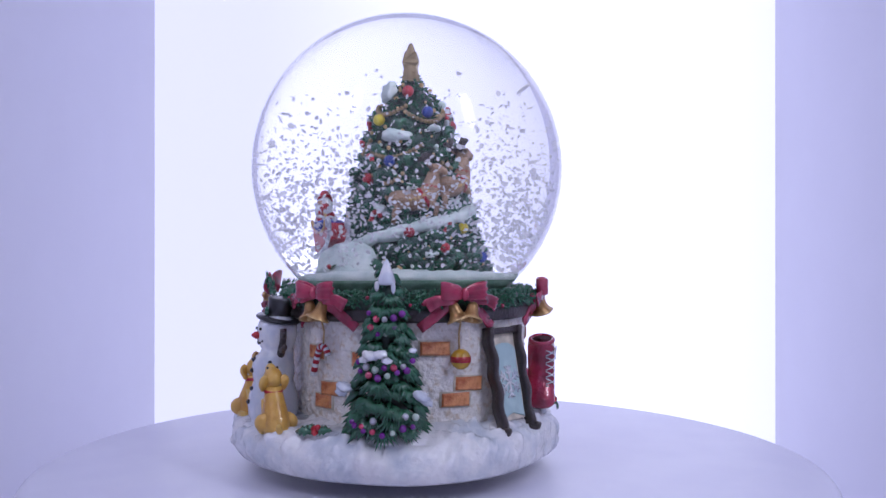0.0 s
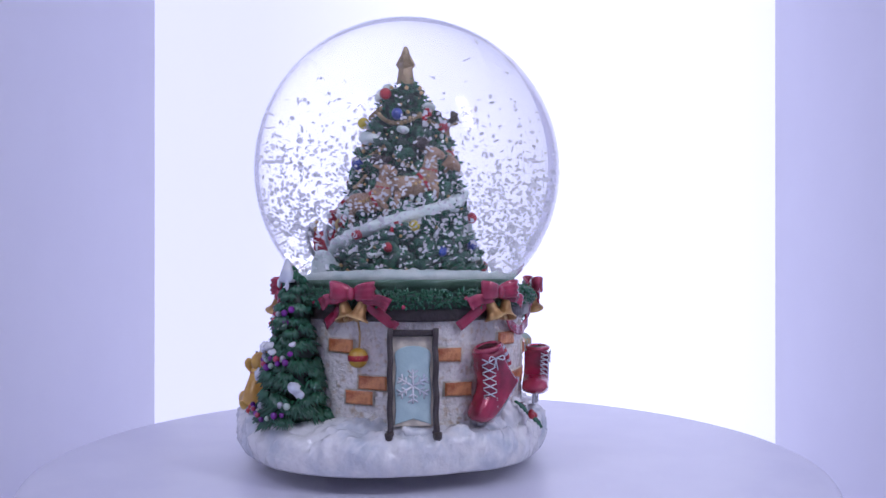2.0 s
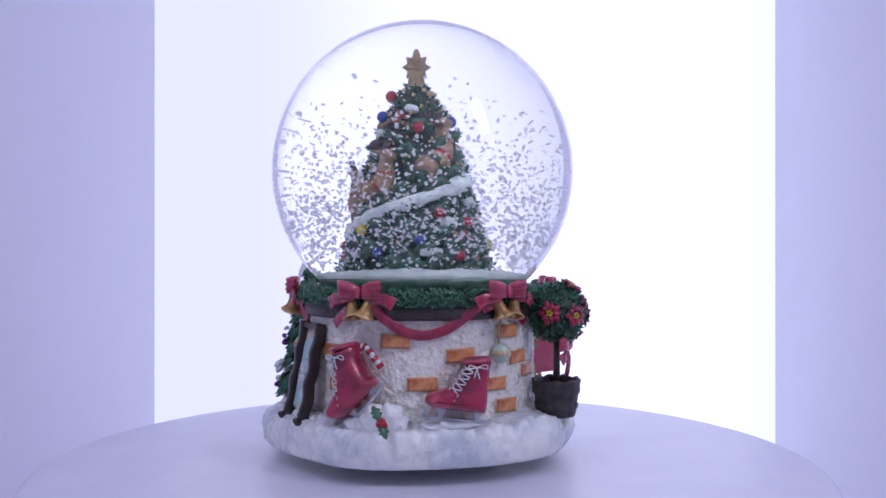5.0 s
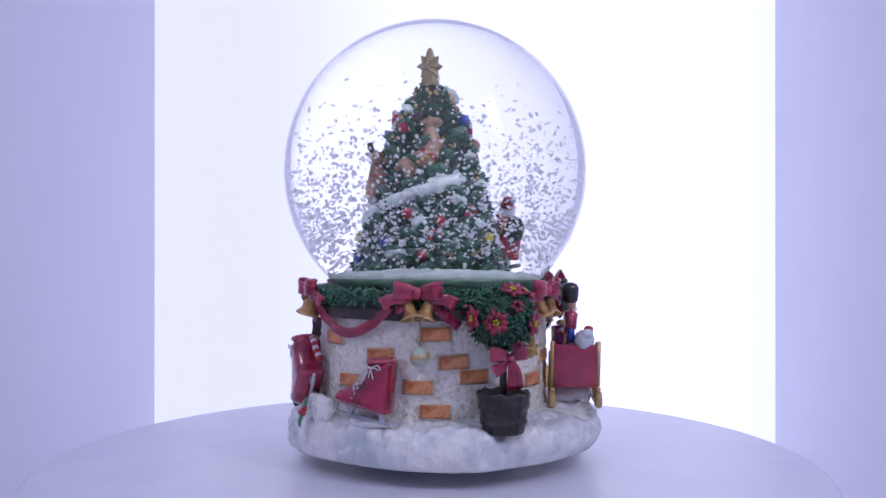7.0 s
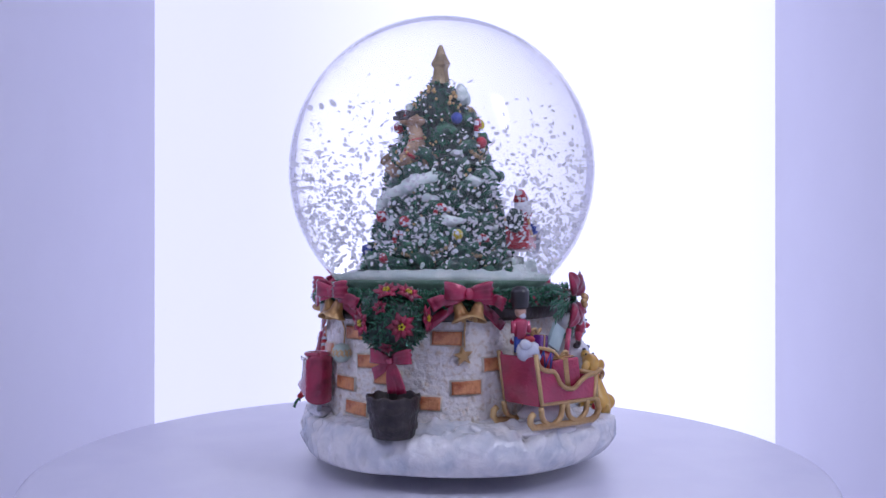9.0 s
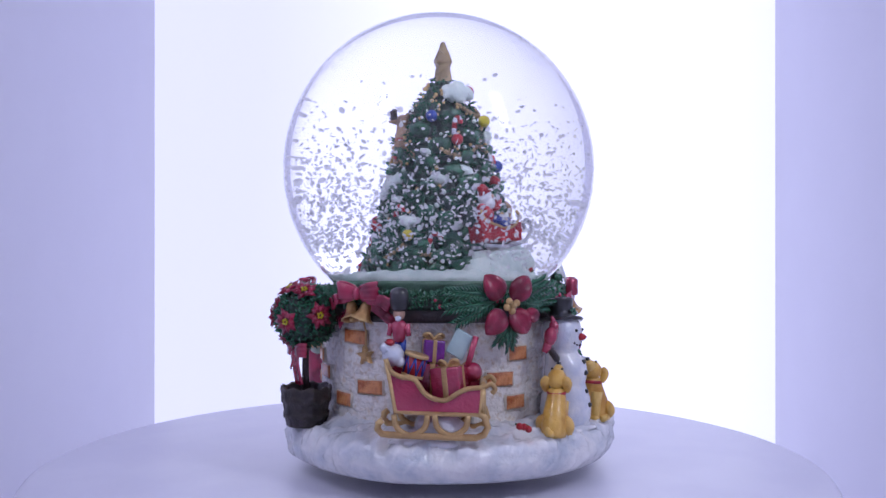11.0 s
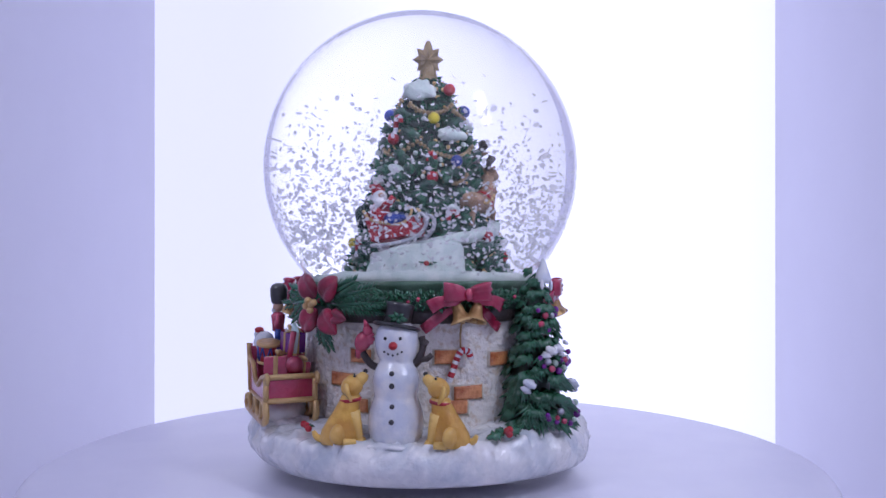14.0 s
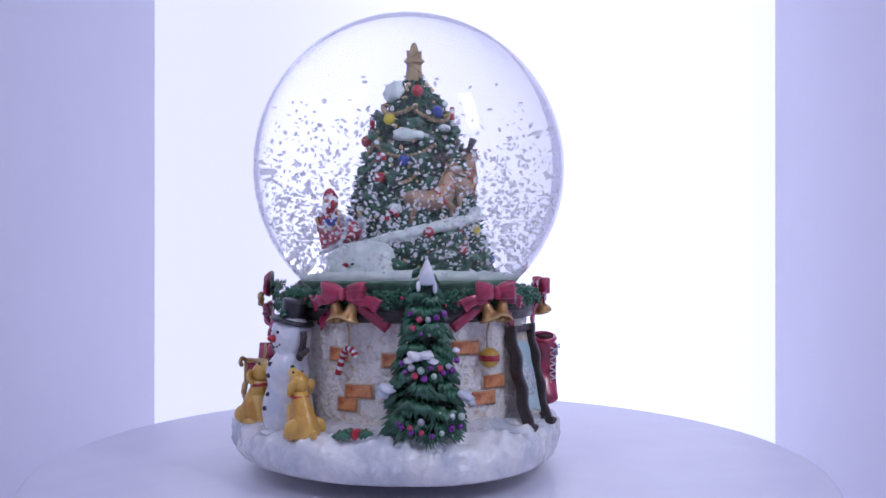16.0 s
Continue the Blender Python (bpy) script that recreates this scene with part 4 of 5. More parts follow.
# ---- puppies ----
def puppy(az, r, turn, s=1.0):
    """Sits with its chest along +x of its own axes."""
    m = spot(az, r, 14.6) @ Matrix.Rotation(radians(turn), 4, "Z") @ Matrix.Scale(s, 4)
    bm = bmesh.new()
    rows = []
    for x, z, rx, ry in ((-1.2, 0.0, 5.0, 3.6), (-1.2, 1.2, 5.4, 3.9), (-1.0, 3.6, 5.0, 3.9), (-0.2, 6.4, 4.1, 3.4), (0.7, 9.0, 3.3, 2.9), (1.3, 11.2, 2.7, 2.5), (1.7, 12.6, 2.5, 2.4)):
        rows.append([m @ Vector((x + rx * math.cos(k), ry * math.sin(k), z)) for k in np.linspace(0, 2 * math.pi, 20, endpoint=False)])
    add_grid(bm, rows)
    dog = part("puppy", bm, DOG, globe, "sitting ochre puppy looking up, red collar")
    bm = bmesh.new()
    h = m @ Matrix.Translation((2.0, 0, 15.0)) @ Matrix.Rotation(radians(-46), 4, "Y")
    add_ball(bm, (0, 0, 0), (3.2, 2.7, 2.8), 16, 11, h)
    add_tube(bm, [h @ Vector((1.6, 0, -0.3)), h @ Vector((4.0, 0, -0.5)), h @ Vector((5.0, 0, -0.5))], [2.0, 1.5, 0.9], 12)
    part("head", bm, DOG, dog)
    bm = bmesh.new()
    add_ball(bm, h @ Vector((5.2, 0, 0.1)), 0.7, 8, 6)
    part("nose", bm, BLACK, dog)
    for y in (-1.4, 1.4):
        bm = bmesh.new()
        add_ball(bm, h @ Vector((2.4, y, 1.5)), 0.4, 6, 5)
        part("eye", bm, BLACK, dog)
    for y in (-1, 1):
        bm = bmesh.new()
        add_tube(bm, bezier([h @ Vector(p) for p in ((-0.6, 2.2 * y, 1.6), (-1.8, 3.1 * y, 0.4), (-2.8, 3.0 * y, -2.2))], 4), [0.9, 1.2, 1.4, 1.5, 1.5, 1.4, 1.2, 1.0, 0.6], 9, flat=0.55)
        part("ear", bm, DOG, dog)
        bm = bmesh.new()
        add_tube(bm, [m @ Vector((2.4, 1.6 * y, 8.6)), m @ Vector((3.2, 1.6 * y, 4.6)), m @ Vector((3.7, 1.6 * y, 0.9)), m @ Vector((3.8, 1.6 * y, 0.2))], [1.8, 1.45, 1.3, 0.9], 10)
        add_ball(bm, m @ Vector((4.3, 1.6 * y, 0.9)), (1.6, 1.3, 1.1), 10, 7)
        part("foreleg", bm, DOG, dog)
        bm = bmesh.new()
        add_ball(bm, m @ Vector((-1.6, 3.0 * y, 2.9)), (3.3, 1.8, 2.9), 12, 9)
        add_tube(bm, [m @ Vector((-0.6, 3.6 * y, 0.8)), m @ Vector((2.8, 3.6 * y, 0.7))], [1.2, 1.0], 9)
        part("hind_leg", bm, DOG, dog)
    bm = bmesh.new()
    add_tube(bm, bezier([m @ Vector(p) for p in ((-5.2, 0, 1.0), (-7.2, 0.6, 1.6), (-8.2, 1.0, 3.2))], 4), [1.2, 1.1, 1.1, 1.0, 1.0, 0.9, 0.8, 0.7, 0.5], 8)
    part("tail", bm, DOG, dog)
    bm = bmesh.new()
    rows = []
    for rr, z in ((2.5, -0.5), (2.95, -0.4), (2.95, 0.4), (2.5, 0.5)):
        rows.append([m @ Vector((1.6 + rr * math.cos(k), rr * 0.93 * math.sin(k), 11.4 + z + 0.12 * rr * math.cos(k))) for k in np.linspace(0, 2 * math.pi, 20, endpoint=False)])
    add_grid(bm, rows, cap=False)
    part("collar", bm, SCARLET, dog)


puppy(189.0, 51.2, 32, 1.04)
puppy(221, 51.6, 163, 1.03)

# ---- inside the glass ----


def tree_r(z):
    return float(np.interp(z, (62, 66, 71, 78, 86, 94, 102, 109, 113, 117), (20.6, 19.8, 18.0, 15.6, 13.6, 12.0, 10.0, 7.4, 5.0, 1.2)))


bm = bmesh.new()
add_lathe(bm, [(20, 55.2), (30.8, 55.3), (32.6, 56.4), (33.8, 58.2), (33.9, 59.2), (33, 59.9), (28, 60.2)], 96)
part("plug", bm, RIM, globe, "rim under the snow, painted with the dull green reflected there")
bm = bmesh.new()
rows = []
for r, z in ((33.0, 58.6), (33.9, 59.8), (33.7, 61.2), (32.4, 62.6), (30, 63.5), (26.5, 64.1), (23, 64.7), (16, 65.2)):
    ring = []
    for k in range(150):
        p = polar(k * 2.4, r, z)
        v = noise.noise(p * 0.35) * 0.7 + noise.noise(p * 0.9) * 0.7
        ring.append(p + polar(k * 2.4, v * 0.6, v))
    rows.append(ring)
add_grid(bm, rows)
part("snow_ground", bm, SOFTSNOW, globe)

bm = bmesh.new()
rows = []
for i in range(57):
    z = 62.5 + 54.5 * i / 56
    ring = []
    for k in range(72):
        p = polar(k * 5, tree_r(z) - 1.2, z)
        v = noise.noise(p * 0.28) * 1.5 + noise.noise(p * 0.7) * 0.9
        ring.append(p + polar(k * 5, v * min(1, (117.5 - z) / 8), 0))
    rows.append(ring)
add_grid(bm, rows)
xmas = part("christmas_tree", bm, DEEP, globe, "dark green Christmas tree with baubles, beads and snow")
SHIFT = Vector((0.00012, -0.00146, 0))
xmas.location = SHIFT
bm = bmesh.new()
for i in range(4200):
    z = rng.uniform(63, 117)
    while rng.random() > (tree_r(z) + 2.5) / 23:
        z = rng.uniform(63, 117)
    az = rng.uniform(0, 360)
    n = polar(az, 0.95, 0.3)
    base = polar(az, tree_r(z) - 0.8 + 1.2 * noise.noise(polar(az, 14, z) * 0.28), z)
    d = (Vector((rng.gauss(0, 1), rng.gauss(0, 1), rng.gauss(-0.4, 0.8))) + n * 0.9).normalized()
    add_leaf(bm, base, base + d * rng.uniform(1.1, 2.2), rng.uniform(0.7, 1.2), n)
tagged(part("needles", bm, LEAF, xmas), kind="stuff")
bm = bmesh.new()
for i in range(120):
    f = (i + 0.5) / 120
    z = 64.5 + 49 * (1 - math.sqrt(1 - f * 0.985))
    az = i * 137.5 + rng.uniform(-9, 9)
    w = 1.6 + 1.5 * tree_r(z) / 20
    q = spot(az, tree_r(z) - 0.2, z, -38, rng.uniform(-20, 20))
    add_ball(bm, (0, 0, 0), (w * rng.uniform(1.0, 1.5), 1.3, w), 8, 6, q, lump=0.5, freq=0.4, mat=1)
    for k in range(16):
        a = rng.uniform(0, 2 * math.pi)
        d = Vector((math.cos(a), -rng.uniform(0.2, 0.9), math.sin(a) - 0.35)).normalized()
        base = Vector((d.x * w * 0.7, -0.8, d.z * w * 0.6))
        add_leaf(bm, q @ base, q @ (base + d * rng.uniform(1.2, 2.2)), rng.uniform(0.6, 1.0), q.to_3x3() @ Vector((0, -1, 0)), fold=0.5)
tagged(part("bough_clumps", bm, [LEAF, GREEN], xmas), kind="stuff")
bm = bmesh.new()
for i in range(260):
    z = 63 + 52 * (1 - math.sqrt(1 - rng.random() * 0.99))
    az = rng.uniform(0, 360)
    add_ball(bm, polar(az, tree_r(z) + 0.35, z), rng.uniform(0.35, 0.75), 6, 4, lump=0.3)
tagged(part("snow_specks", bm, SOFTSNOW, xmas), kind="stuff")
bm = bmesh.new()
for i in range(260):
    z = rng.uniform(64, 115)
    az = rng.uniform(0, 360)
    add_ball(bm, polar(az, tree_r(z) + 0.3, z), rng.uniform(0.3, 0.6), 6, 4)
tagged(part("gold_beads", bm, GOLD, xmas), kind="stuff")

# gold star on top: eight rays, thick in the middle
bm = bmesh.new()
m = spot(212, 0, 120.4)
outline = []
for k in range(16):
    a = 2 * math.pi * k / 16
    R = (4.7 if k == 0 else 3.0 if k == 8 else 3.8) if k % 2 == 0 else 2.5
    outline.append((R * math.sin(a), R * math.cos(a)))
ring = [bm.verts.new(m @ Vector((x, 0, z))) for x, z in outline]
mid = [bm.verts.new(m @ Vector((0, y, 0))) for y in (-2.5, 2.5)]
for i in range(16):
    bm.faces.new((ring[i], ring[(i + 1) % 16], mid[0]))
    bm.faces.new((ring[(i + 1) % 16], ring[i], mid[1]))
add_tube(bm, [(0, 0, 115.8), (0, 0, 118), (0, 0, 121), (0, 0, 123.8), (0, 0, 124.9)], [2.3, 1.9, 1.5, 0.9, 0.4], 12)
part("tree_star", bm, DULLGOLD, xmas, "thick gold eight-pointed star", smooth=False)

for az, r, z, mat in ((265, 6.4, 113.2, SCARLET), (300, 8.4, 108, BLUE), (222, 10.2, 106, YELLOW), (247, 13.0, 95.3, BLUE), (322, 17.2, 78, YELLOW), (270, 18.2, 76, SCARLET),
                      (21, 10.0, 105, SCARLET), (219, 13.2, 91, SCARLET), (166, 11.2, 101, SCARLET), (130, 8.9, 107, BLUE), (21, 18.6, 74, BLUE), (118, 18.0, 76, YELLOW),
                      (70, 16.6, 80, SCARLET), (195, 14.2, 93, GREEN), (235, 13.4, 90, GREEN), (55, 19.6, 70, SCARLET), (40, 16.5, 82, SCARLET), (345, 19, 71, BLUE), (300, 18.5, 72, SCARLET)):
    bm = bmesh.new()
    add_ball(bm, polar(az, r + 0.3, z), 1.5, 14, 10)
    part("bauble", bm, mat, xmas)

# bead chains
for z0, a0, a1, sag, n in ((109.5, 180, 262, 2.2, 18), (108, 262, 340, 2.4, 18), (107.5, 340, 420, 2.2, 16), (101, 130, 205, 4.0, 22), (99.5, 205, 285, 3.2, 24), (97, 300, 350, 3, 14), (73, 60, 112, 3.2, 22), (73.5, 112, 160, 3.2, 20), (92, 225, 262, 2.5, 14)):
    bm = bmesh.new()
    for i in range(n * 2 // 3 + 1):
        f = i / (n * 2 // 3)
        z = z0 - sag * math.sin(math.pi * f)
        add_ball(bm, polar(a0 + (a1 - a0) * f, tree_r(z) + 0.7, z), 0.62, 7, 5)
    part("bead_chain", bm, DULLGOLD, xmas)

# snow lying on the branches
for az, z, sx, sz in ((250, 102, 4.2, 1.6), (190, 113.0, 4.4, 2.6), (80, 91, 5.0, 1.7), (113, 80, 3.4, 1.5), (145, 91, 2.6, 1.4), (55, 79.5, 3.4, 1.7), (30, 71, 3.6, 1.4), (285, 70, 3.2, 1.2), (95, 86, 2.6, 1.2), (160, 79, 2.4, 1.3),
                      (350, 76, 2.6, 1.1), (175, 93, 2.6, 1.5), (240, 83, 2.2, 1.2), (10, 110, 2.0, 1.1), (310, 104, 1.6, 1.0), (125, 98, 1.6, 0.9), (90, 70, 2.2, 1.0)):
    bm = bmesh.new()
    add_ball(bm, (0, 0, 0), (sx, 1.6, sz), 22, 13, spot(az, tree_r(z) + 0.3, z, 18, rng.uniform(-8, 8)), lump=0.4, freq=0.22)
    part("snow_patch", bm, SOFTSNOW, xmas)


def ramp(az):
    """Height and outer radius of the snowy path round the tree; az from 170 to 455 degrees."""
    f = (az - 170) / 285
    return 70.5 + 22.5 * f, tree_r(70.5 + 22.5 * f) + 3.6 - 1.2 * f


bm = bmesh.new()
rows = []
for i in range(96):
    az = 170 + 285 * i / 95
    z, r = ramp(az)
    thick = 3.0 + 1.0 * noise.noise(Vector((az * 0.08, 0, 3)))
    w = noise.noise(Vector((az * 0.13, 2, 0)))
    rows.append([polar(az, q, zz) for q, zz in ((r - 5, z + 0.3), (r - 1.6, z + 0.4), (r - 0.3 + 0.9 * w, z - 0.1 + 0.6 * w), (r + 0.5 * w, z - thick * 0.6 + 0.5 * w), (r - 0.9, z - thick + 0.4 * w), (r - 5, z - thick))])
add_grid(bm, rows)
part("snow_path", bm, SOFTSNOW, xmas, "white snow path spiralling up round the tree")
# drift below the sleigh
bm = bmesh.new()
rows = []
for i in range(12):
    f = i / 11
    ring = []
    for k in range(41):
        az = 158 + 86 * k / 40
        e = math.sin(math.pi * k / 40) ** (0.5 if k < 20 else 0.28)
        top = ramp(max(170, az))[0] - 0.4 + 0.9 * noise.noise(Vector((az * 0.11, 5, 0)))
        z = 62.5 + (top - 62.5) * f * (0.4 + 0.6 * e)
        r = 18 + (10.0 - 4.8 * f ** 0.8 + 1.4 * noise.noise(polar(az, 22, z) * 0.25) + 0.5 * noise.noise(polar(az, 22, z) * 0.8)) * e
        ring.append(polar(az, r, z))
    ring += [polar(244, 14, ring[-1].z), polar(158, 14, ring[0].z)]
    rows.append(ring)
add_grid(bm, rows)
part("snow_bank", bm, SOFTSNOW, xmas)
bm = bmesh.new()
q = spot(214, 25.6, 66.4, 30)
for x1, z1 in ((-2.6, 0.5), (2.8, 0.2), (1.2, -1.0)):
    add_leaf(bm, q @ Vector((0, 0, 0)), q @ Vector((x1, -0.3, z1)), 1.3, q.to_3x3() @ Vector((0, -1, 0)))
part("holly_leaf", bm, LEAF, xmas)
bm = bmesh.new()
add_ball(bm, q @ Vector((-0.3, -0.5, -0.3)), 0.75, 8, 6)
part("holly_berry", bm, SCARLET, xmas)


# ---- the sleigh and its rider ----
def inner_sleigh():
    m = spot(191, 20.2, 74.2) @ Matrix.Rotation(radians(-6), 4, "Y")
    thing = tagged(new("inner_sleigh"), "bright red sleigh with gold edges and silver runners")
    thing.parent = globe
    thing.location = SHIFT
    top = [(-7.4, 8.4), (-6.2, 6.2), (-3.6, 4.8), (0, 3.8), (3.0, 3.6), (5.0, 4.8), (6.0, 6.6), (5.0, 7.8)]
    outline = [(-6.2, 0.2), (0, -0.2), (5.8, 0.4), (7.0, 2.4), (6.6, 5.0)] + [(3.6, 3.6), (0, 3.8), (-3.6, 4.8), (-6.2, 6.4), (-7.2, 8.2)]
    for y in (-3.0, 2.2):
        bm = bmesh.new()
        add_prism(bm, outline, 0.8, m @ Matrix.Translation((0, y, 0)), 0.25)
        part("side_panel", bm, SCARLET, thing, smooth=False)
        bm = bmesh.new()
        add_tube(bm, bezier([m @ Vector((x, y + (0 if y < 0 else 0.8), z)) for x, z in top], 3), 0.42, 6)
        part("gold_edge", bm, GOLD, thing)
        bm = bmesh.new()
        add_tube(bm, bezier([m @ Vector((x, y, z)) for x, z in ((-6.5, -1.2), (0, -1.5), (6.5, -0.6), (9.4, 1.8), (9.8, 4.2), (8.4, 5.4), (7.2, 4.4), (7.8, 3.2))], 4), 0.55, 6)
        part("runner", bm, SILVER, thing)
    bm = bmesh.new()
    add_box(bm, m @ Matrix.Translation((0, 0, 0.4)), 12, 5.4, 0.9, 0.2)
    add_box(bm, m @ Matrix.Translation((-6.6, 0, 4.0)) @ Matrix.Rotation(radians(-8), 4, "Y"), 0.9, 5.4, 8.0, 0.2)
    add_box(bm, m @ Matrix.Translation((6.4, 0, 2.4)), 0.9, 5.4, 4.6, 0.2)
    part("body", bm, SCARLET, thing)
    bm = bmesh.new()
    add_ball(bm, m @ Vector((0.6, -0.6, 5.2)), (4.2, 2.9, 1.9), 14, 9, lump=0.25)
    part("blanket", bm, BLUE, thing)
    # rider, one plain figure
    bm = bmesh.new()
    c = Vector((-3.9, -0.3, 6.2))
    add_ball(bm, m @ (c + Vector((0, 0, 1.0))), (2.9, 2.6, 3.4), 14, 10)
    add_tube(bm, [m @ (c + Vector((1.2, -1.4, 2.6))), m @ (c + Vector((3.2, -1.8, 3.0))), m @ (c + Vector((4.6, -1.0, 4.8)))], [1.2, 1.05, 0.9], 9)
    add_ball(bm, m @ (c + Vector((0.6, -0.4, 5.2))), (2.1, 2.0, 2.2), 12, 9, mat=1)
    add_ball(bm, m @ (c + Vector((1.0, -1.0, 3.8))), (2.1, 1.7, 1.9), 12, 9, mat=1)
    add_ball(bm, m @ (c + Vector((1.5, -1.6, 5.6))), (1.0, 0.8, 0.8), 10, 7, mat=2)
    add_tube(bm, [m @ (c + Vector(p)) for p in ((0.3, -0.2, 6.6), (-0.4, 0, 8.2), (-2.0, 0.2, 8.6))], [2.0, 1.3, 0.4], 10)
    add_ball(bm, m @ (c + Vector((-2.6, 0.2, 8.2))), 0.8, 8, 6, mat=1)
    part("rider", bm, [SCARLET, WHITE, SKIN], thing, "plain red and white seated figure")
    bm = bmesh.new()
    add_ball(bm, m @ Vector((-8.6, 0.4, 7.4)), (2.4, 2.4, 3.4), 12, 9, lump=0.2)
    part("toy_sack", bm, DEEP, thing)


inner_sleigh()


# ---- reindeer ----
def reindeer(az, lift, rise, sink=4.4):
    z, r = ramp(az)
    m = spot(az, r - sink, z + rise) @ Matrix.Rotation(radians(-lift), 4, "Y") @ Matrix.Scale(1.38, 4)
    bm = bmesh.new()
    pts = bezier([m @ Vector(p) for p in ((-4.6, 0, 4.0), (-3.0, 0, 4.5), (0.4, -0.1, 4.3), (2.6, -0.2, 5.2), (3.7, -0.3, 7.6), (4.2, -0.3, 9.0))], 4)
    rr = np.interp(np.linspace(0, 1, len(pts)), (0, 0.12, 0.38, 0.6, 0.8, 1), (1.6, 3.0, 2.7, 2.9, 2.0, 1.6))
    add_tube(bm, pts, [float(v) for v in rr], 12)
    add_tube(bm, [m @ Vector((3.5, -0.3, 9.7)), m @ Vector((5.0, -0.5, 9.5)), m @ Vector((6.3, -0.6, 8.7)), m @ Vector((6.7, -0.6, 8.4))], [1.5, 1.6, 1.1, 0.5], 10)
    for y in (-1.3, 0.7):
        add_tube(bm, [m @ Vector((3.7, y, 10.1)), m @ Vector((2.9, y * 1.9, 10.7))], [0.7, 0.25], 6)
    add_tube(bm, [m @ Vector((-4.6, 0, 4.8)), m @ Vector((-5.5, 0, 5.8))], [0.9, 0.3], 6)
    for x, y, kx, fx, fz in ((-3.3, -0.9, -4.2, -4.9, 0.2), (-2.6, 0.9, -2.6, -3.4, 0.2), (2.1, -1.0, 3.8, 3.3, 0.9), (2.8, 0.7, 4.9, 5.0, 1.6)):
        add_tube(bm, [m @ Vector((x, y, 4.2)), m @ Vector((kx, y * 1.1, 2.4)), m @ Vector((fx, y * 1.1, fz))], [1.35, 0.85, 0.65], 8)
    deer = part("reindeer", bm, TAN, globe, "tan reindeer climbing the snowy spiral path")
    deer.location = SHIFT
    for s in (-1, 1):
        bm = bmesh.new()
        add_tube(bm, bezier([m @ Vector(p) for p in ((3.6, 0.6 * s, 10.4), (2.9, 1.3 * s, 11.4), (3.2, 1.7 * s, 12.7))], 3), 0.75, 7)
        add_tube(bm, [m @ Vector((3.0, 1.4 * s, 11.4)), m @ Vector((4.3, 1.6 * s, 12.2))], 0.65, 6)
        add_tube(bm, [m @ Vector((2.9, 1.4 * s, 11.2)), m @ Vector((1.9, 1.7 * s, 12.1))], 0.6, 6)
        part("antler", bm, WOOD, deer)
    bm = bmesh.new()
    for f, R in ((0.5, 2.85), (0.74, 2.25)):
        p = pts[int(f * (len(pts) - 1))]
        d = (pts[int(f * (len(pts) - 1)) + 1] - p).normalized()
        q = Matrix.Translation(p) @ d.to_track_quat("Z", "Y").to_matrix().to_4x4()
        add_lathe(bm, [(R - 0.3, -0.5), (R + 0.15, -0.4), (R + 0.15, 0.4), (R - 0.3, 0.5)], 14, q, cap=False)
    part("harness", bm, SCARLET, deer)
    for k in range(5):
        bm = bmesh.new()
        add_ball(bm, m @ Vector((2.4 - 0.9 * k, -2.2, 5.1 - 0.28 * k + 0.1 * (k - 2) ** 2)), 0.5, 7, 5)
        part("harness_bell", bm, GOLD, deer)


reindeer(279, 8, 0.0)
reindeer(330, 12, 0.4)
reindeer(427, 30, 0.6, 6.0)

# small candy canes on the tree
for az, z in ((212, 95), (301, 77), (345, 107), (163, 104.5), (98, 82), (136, 74), (232, 80), (60, 75)):
    r = tree_r(z) + 1.2
    cane("candy_cane", [polar(az, r, z - 2.2), polar(az + 1, r, z), polar(az + 3, r, z + 1.8), polar(az + 9, r, z + 1.8), polar(az + 10, r, z + 0.6)], 0.62, xmas, 3)

# ---- drifting flakes ----
swarms = []
for k, (count, hi, lo) in enumerate(((70, 122, 66), (400, 112, 64), (520, 106, 64), (620, 100, 63), (690, 94, 62), (720, 88, 62), (720, 82, 62))):
    bm = bmesh.new()
    made = 0
    while made < count:
        p = Vector((rng.uniform(-48, 48), rng.uniform(-48, 48), rng.uniform(lo, hi)))
        rad = math.hypot(p.x, p.y)
        clear = tree_r(p.z) + (9.5 if p.z < 104 else 4)
        if rad < clear or (p - Vector((0, 0, GZ))).length > 48.0 or (p - Vector((0, 0, GZ + 2.4))).length > 48.6:
            continue
        s = rng.uniform(0.34, 0.72)
        q = Matrix.Translation(p) @ Euler((rng.gauss(0, 0.7), rng.gauss(0, 0.7), rng.uniform(0, 6.3))).to_matrix().to_4x4()
        n = rng.choice((5, 6, 6))
        shape = [(s * 1.2 * rng.uniform(0.75, 1.1) * math.cos(2 * math.pi * i / n), s * rng.uniform(0.75, 1.1) * math.sin(2 * math.pi * i / n)) for i in range(n)]
        add_grid(bm, [[q @ Vector((x, y, 0.07)) for x, y in shape], [q @ Vector((x, y, -0.07)) for x, y in shape]])
        made += 1
    swarms.append(tagged(part("snow_flakes", bm, FLAKE, globe, "white plastic snow flakes drifting in the water", smooth=False), kind="stuff"))

# ---- bricks in the wall ----


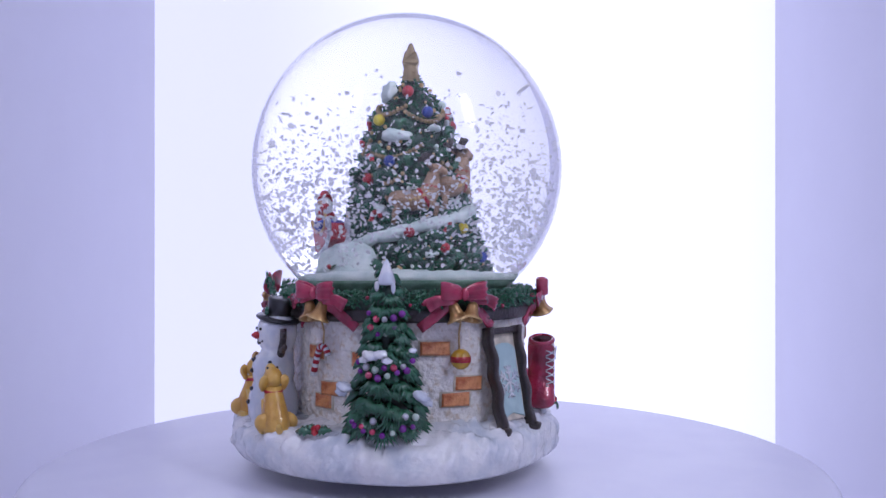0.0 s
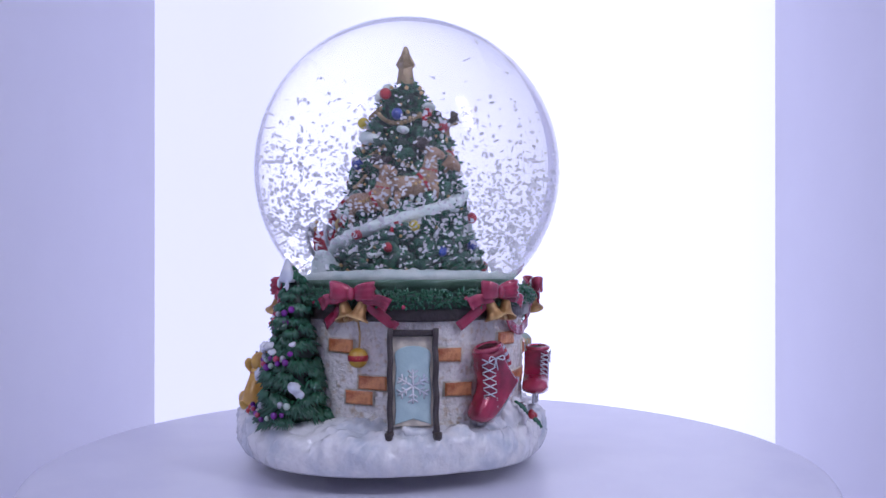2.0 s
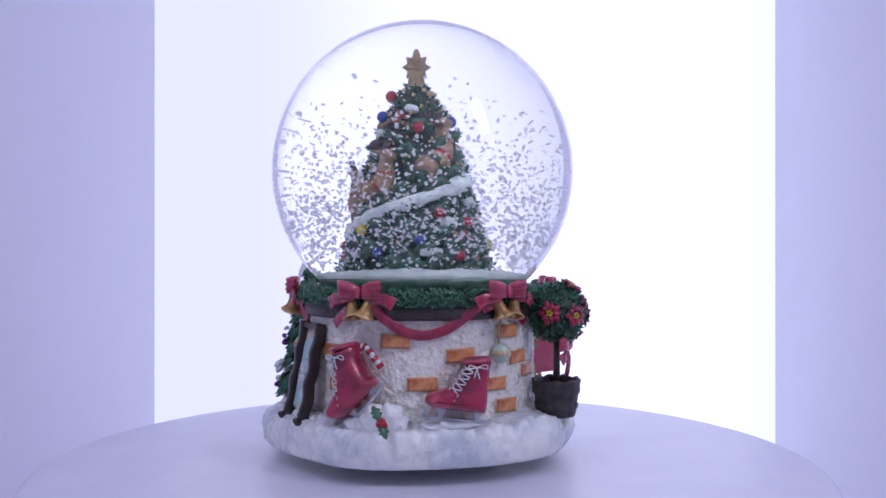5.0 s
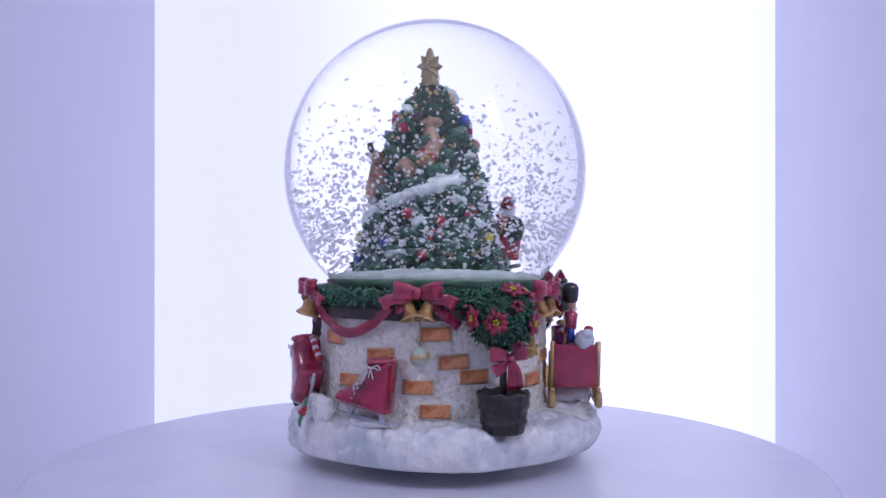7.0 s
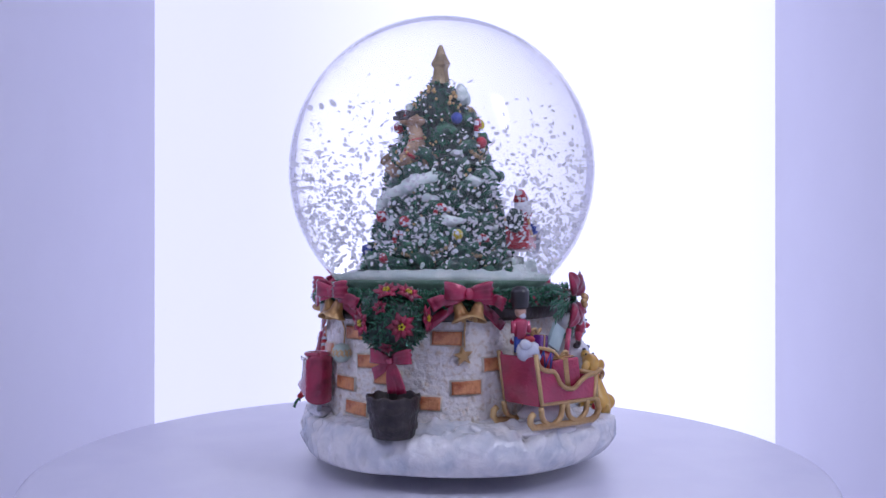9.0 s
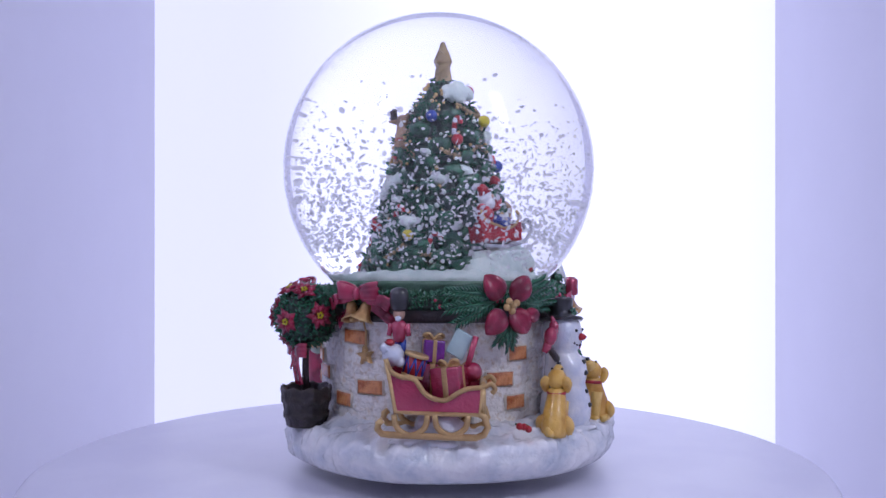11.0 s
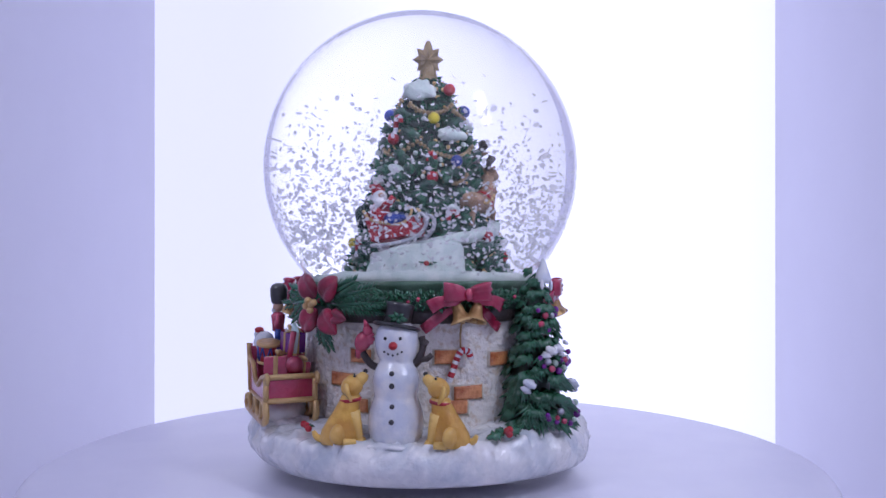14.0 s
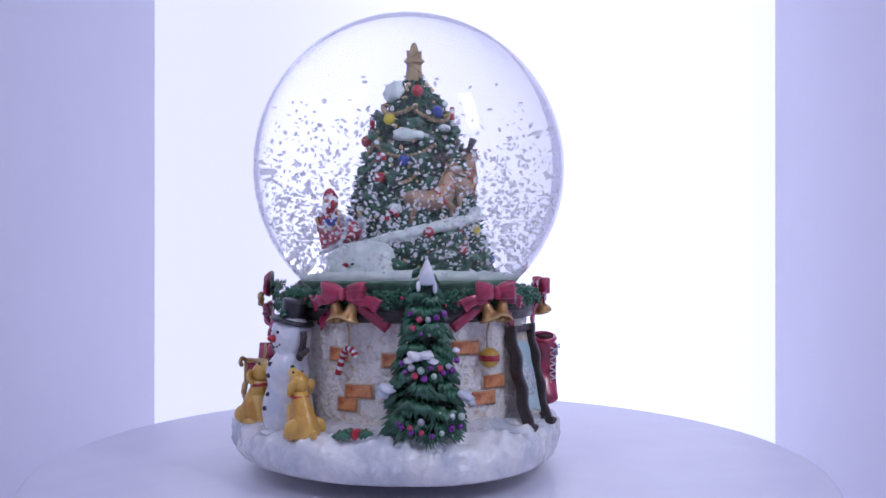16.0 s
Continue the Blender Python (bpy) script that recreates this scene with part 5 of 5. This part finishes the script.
def brick_mesh(w, h):
    bm = bmesh.new()
    rows = []
    for y, k in ((1.6, 0.0), (-0.55, 0.0), (-0.95, 0.45)):
        ring = []
        for x, z in ((-1, -1), (-0.33, -1), (0.33, -1), (1, -1), (1, 1), (0.33, 1), (-0.33, 1), (-1, 1)):
            X = x * w / 2 - k * (1 if x > 0.5 else -1 if x < -0.5 else 0)
            ring.append(Vector((X, y + X * X / 78 + 0.12 * noise.noise(Vector((X, z, w)) * 0.8), z * h / 2 - k * z + 0.12 * noise.noise(Vector((X, 5, z))))))
        rows.append(ring)
    add_grid(bm, rows)
    bmesh.ops.scale(bm, vec=(MM, MM, MM), verts=bm.verts)
    bmesh.ops.recalc_face_normals(bm, faces=bm.faces)
    me = bpy.data.meshes.new("brick")
    bm.to_mesh(me)
    bm.free()
    me.materials.append(BRICK)
    return me


LONG, SHORT = brick_mesh(8.8, 3.9), brick_mesh(6.8, 3.9)
beds = bmesh.new()
for az, z, mesh in ((282, 39.1, LONG), (298, 28.5, LONG), (291.5, 24, LONG), (331.5, 36.7, LONG), (337, 26.4, LONG), (6.5, 40.4, LONG), (36, 36.1, LONG),
                    (18.5, 27.7, LONG), (62, 42.6, LONG), (70, 34.3, LONG), (54, 26.8, LONG), (61.7, 19.7, LONG), (79.5, 29.8, LONG), (99, 22.7, SHORT),
                    (107, 41.8, LONG), (115.6, 27.2, LONG), (129, 33.9, SHORT), (176, 29.8, LONG), (186, 37, SHORT), (184.5, 22.6, SHORT),
                    (224, 37, SHORT), (234, 26.6, LONG), (228.5, 22.6, SHORT), (250, 35.8, SHORT)):
    b = new("brick", mesh)
    b.parent = wall
    m = spot(az, 37.9, z, 0, rng.uniform(-3, 3))
    put(b, m)
    w = 4.9 if mesh is LONG else 3.9
    add_grid(beds, [[m @ Vector((x * w, y + x * x * w * w / 78, s * 2.3)) for s, x in ((-1, -1), (-1, 0), (-1, 1), (1, 1), (1, 0), (1, -1))] for y in (1.5, -0.4)])
tagged(part("mortar_bed", beds, MORTAR, wall), kind="stuff")


def motions():
    rows = []
    for k in range(33):
        t = k * 0.5
        rows.append((t, pose(0.0002, 0, 0, 0, 0, -SPIN * t) @ pose(AXIS[0], AXIS[1], 0)))
    walk(globe, rows)
    walk(turntable, [(k * 0.5, pose(0.0022, 0, 0, 0, 0, -SPIN * k * 0.5)) for k in range(33)])
    # the flakes swirl in the water, each swarm at its own pace, and sink a little
    for i, swarm in enumerate(swarms):
        pace = (-14, 9, -8, 15, 6, -11, 11)[i]
        walk(swarm, [(k * 0.5, pose(0, 0, 0.0011 - 0.0022 * k / 32, 0, 0, pace * k * 0.5)) for k in range(33)])


motions()
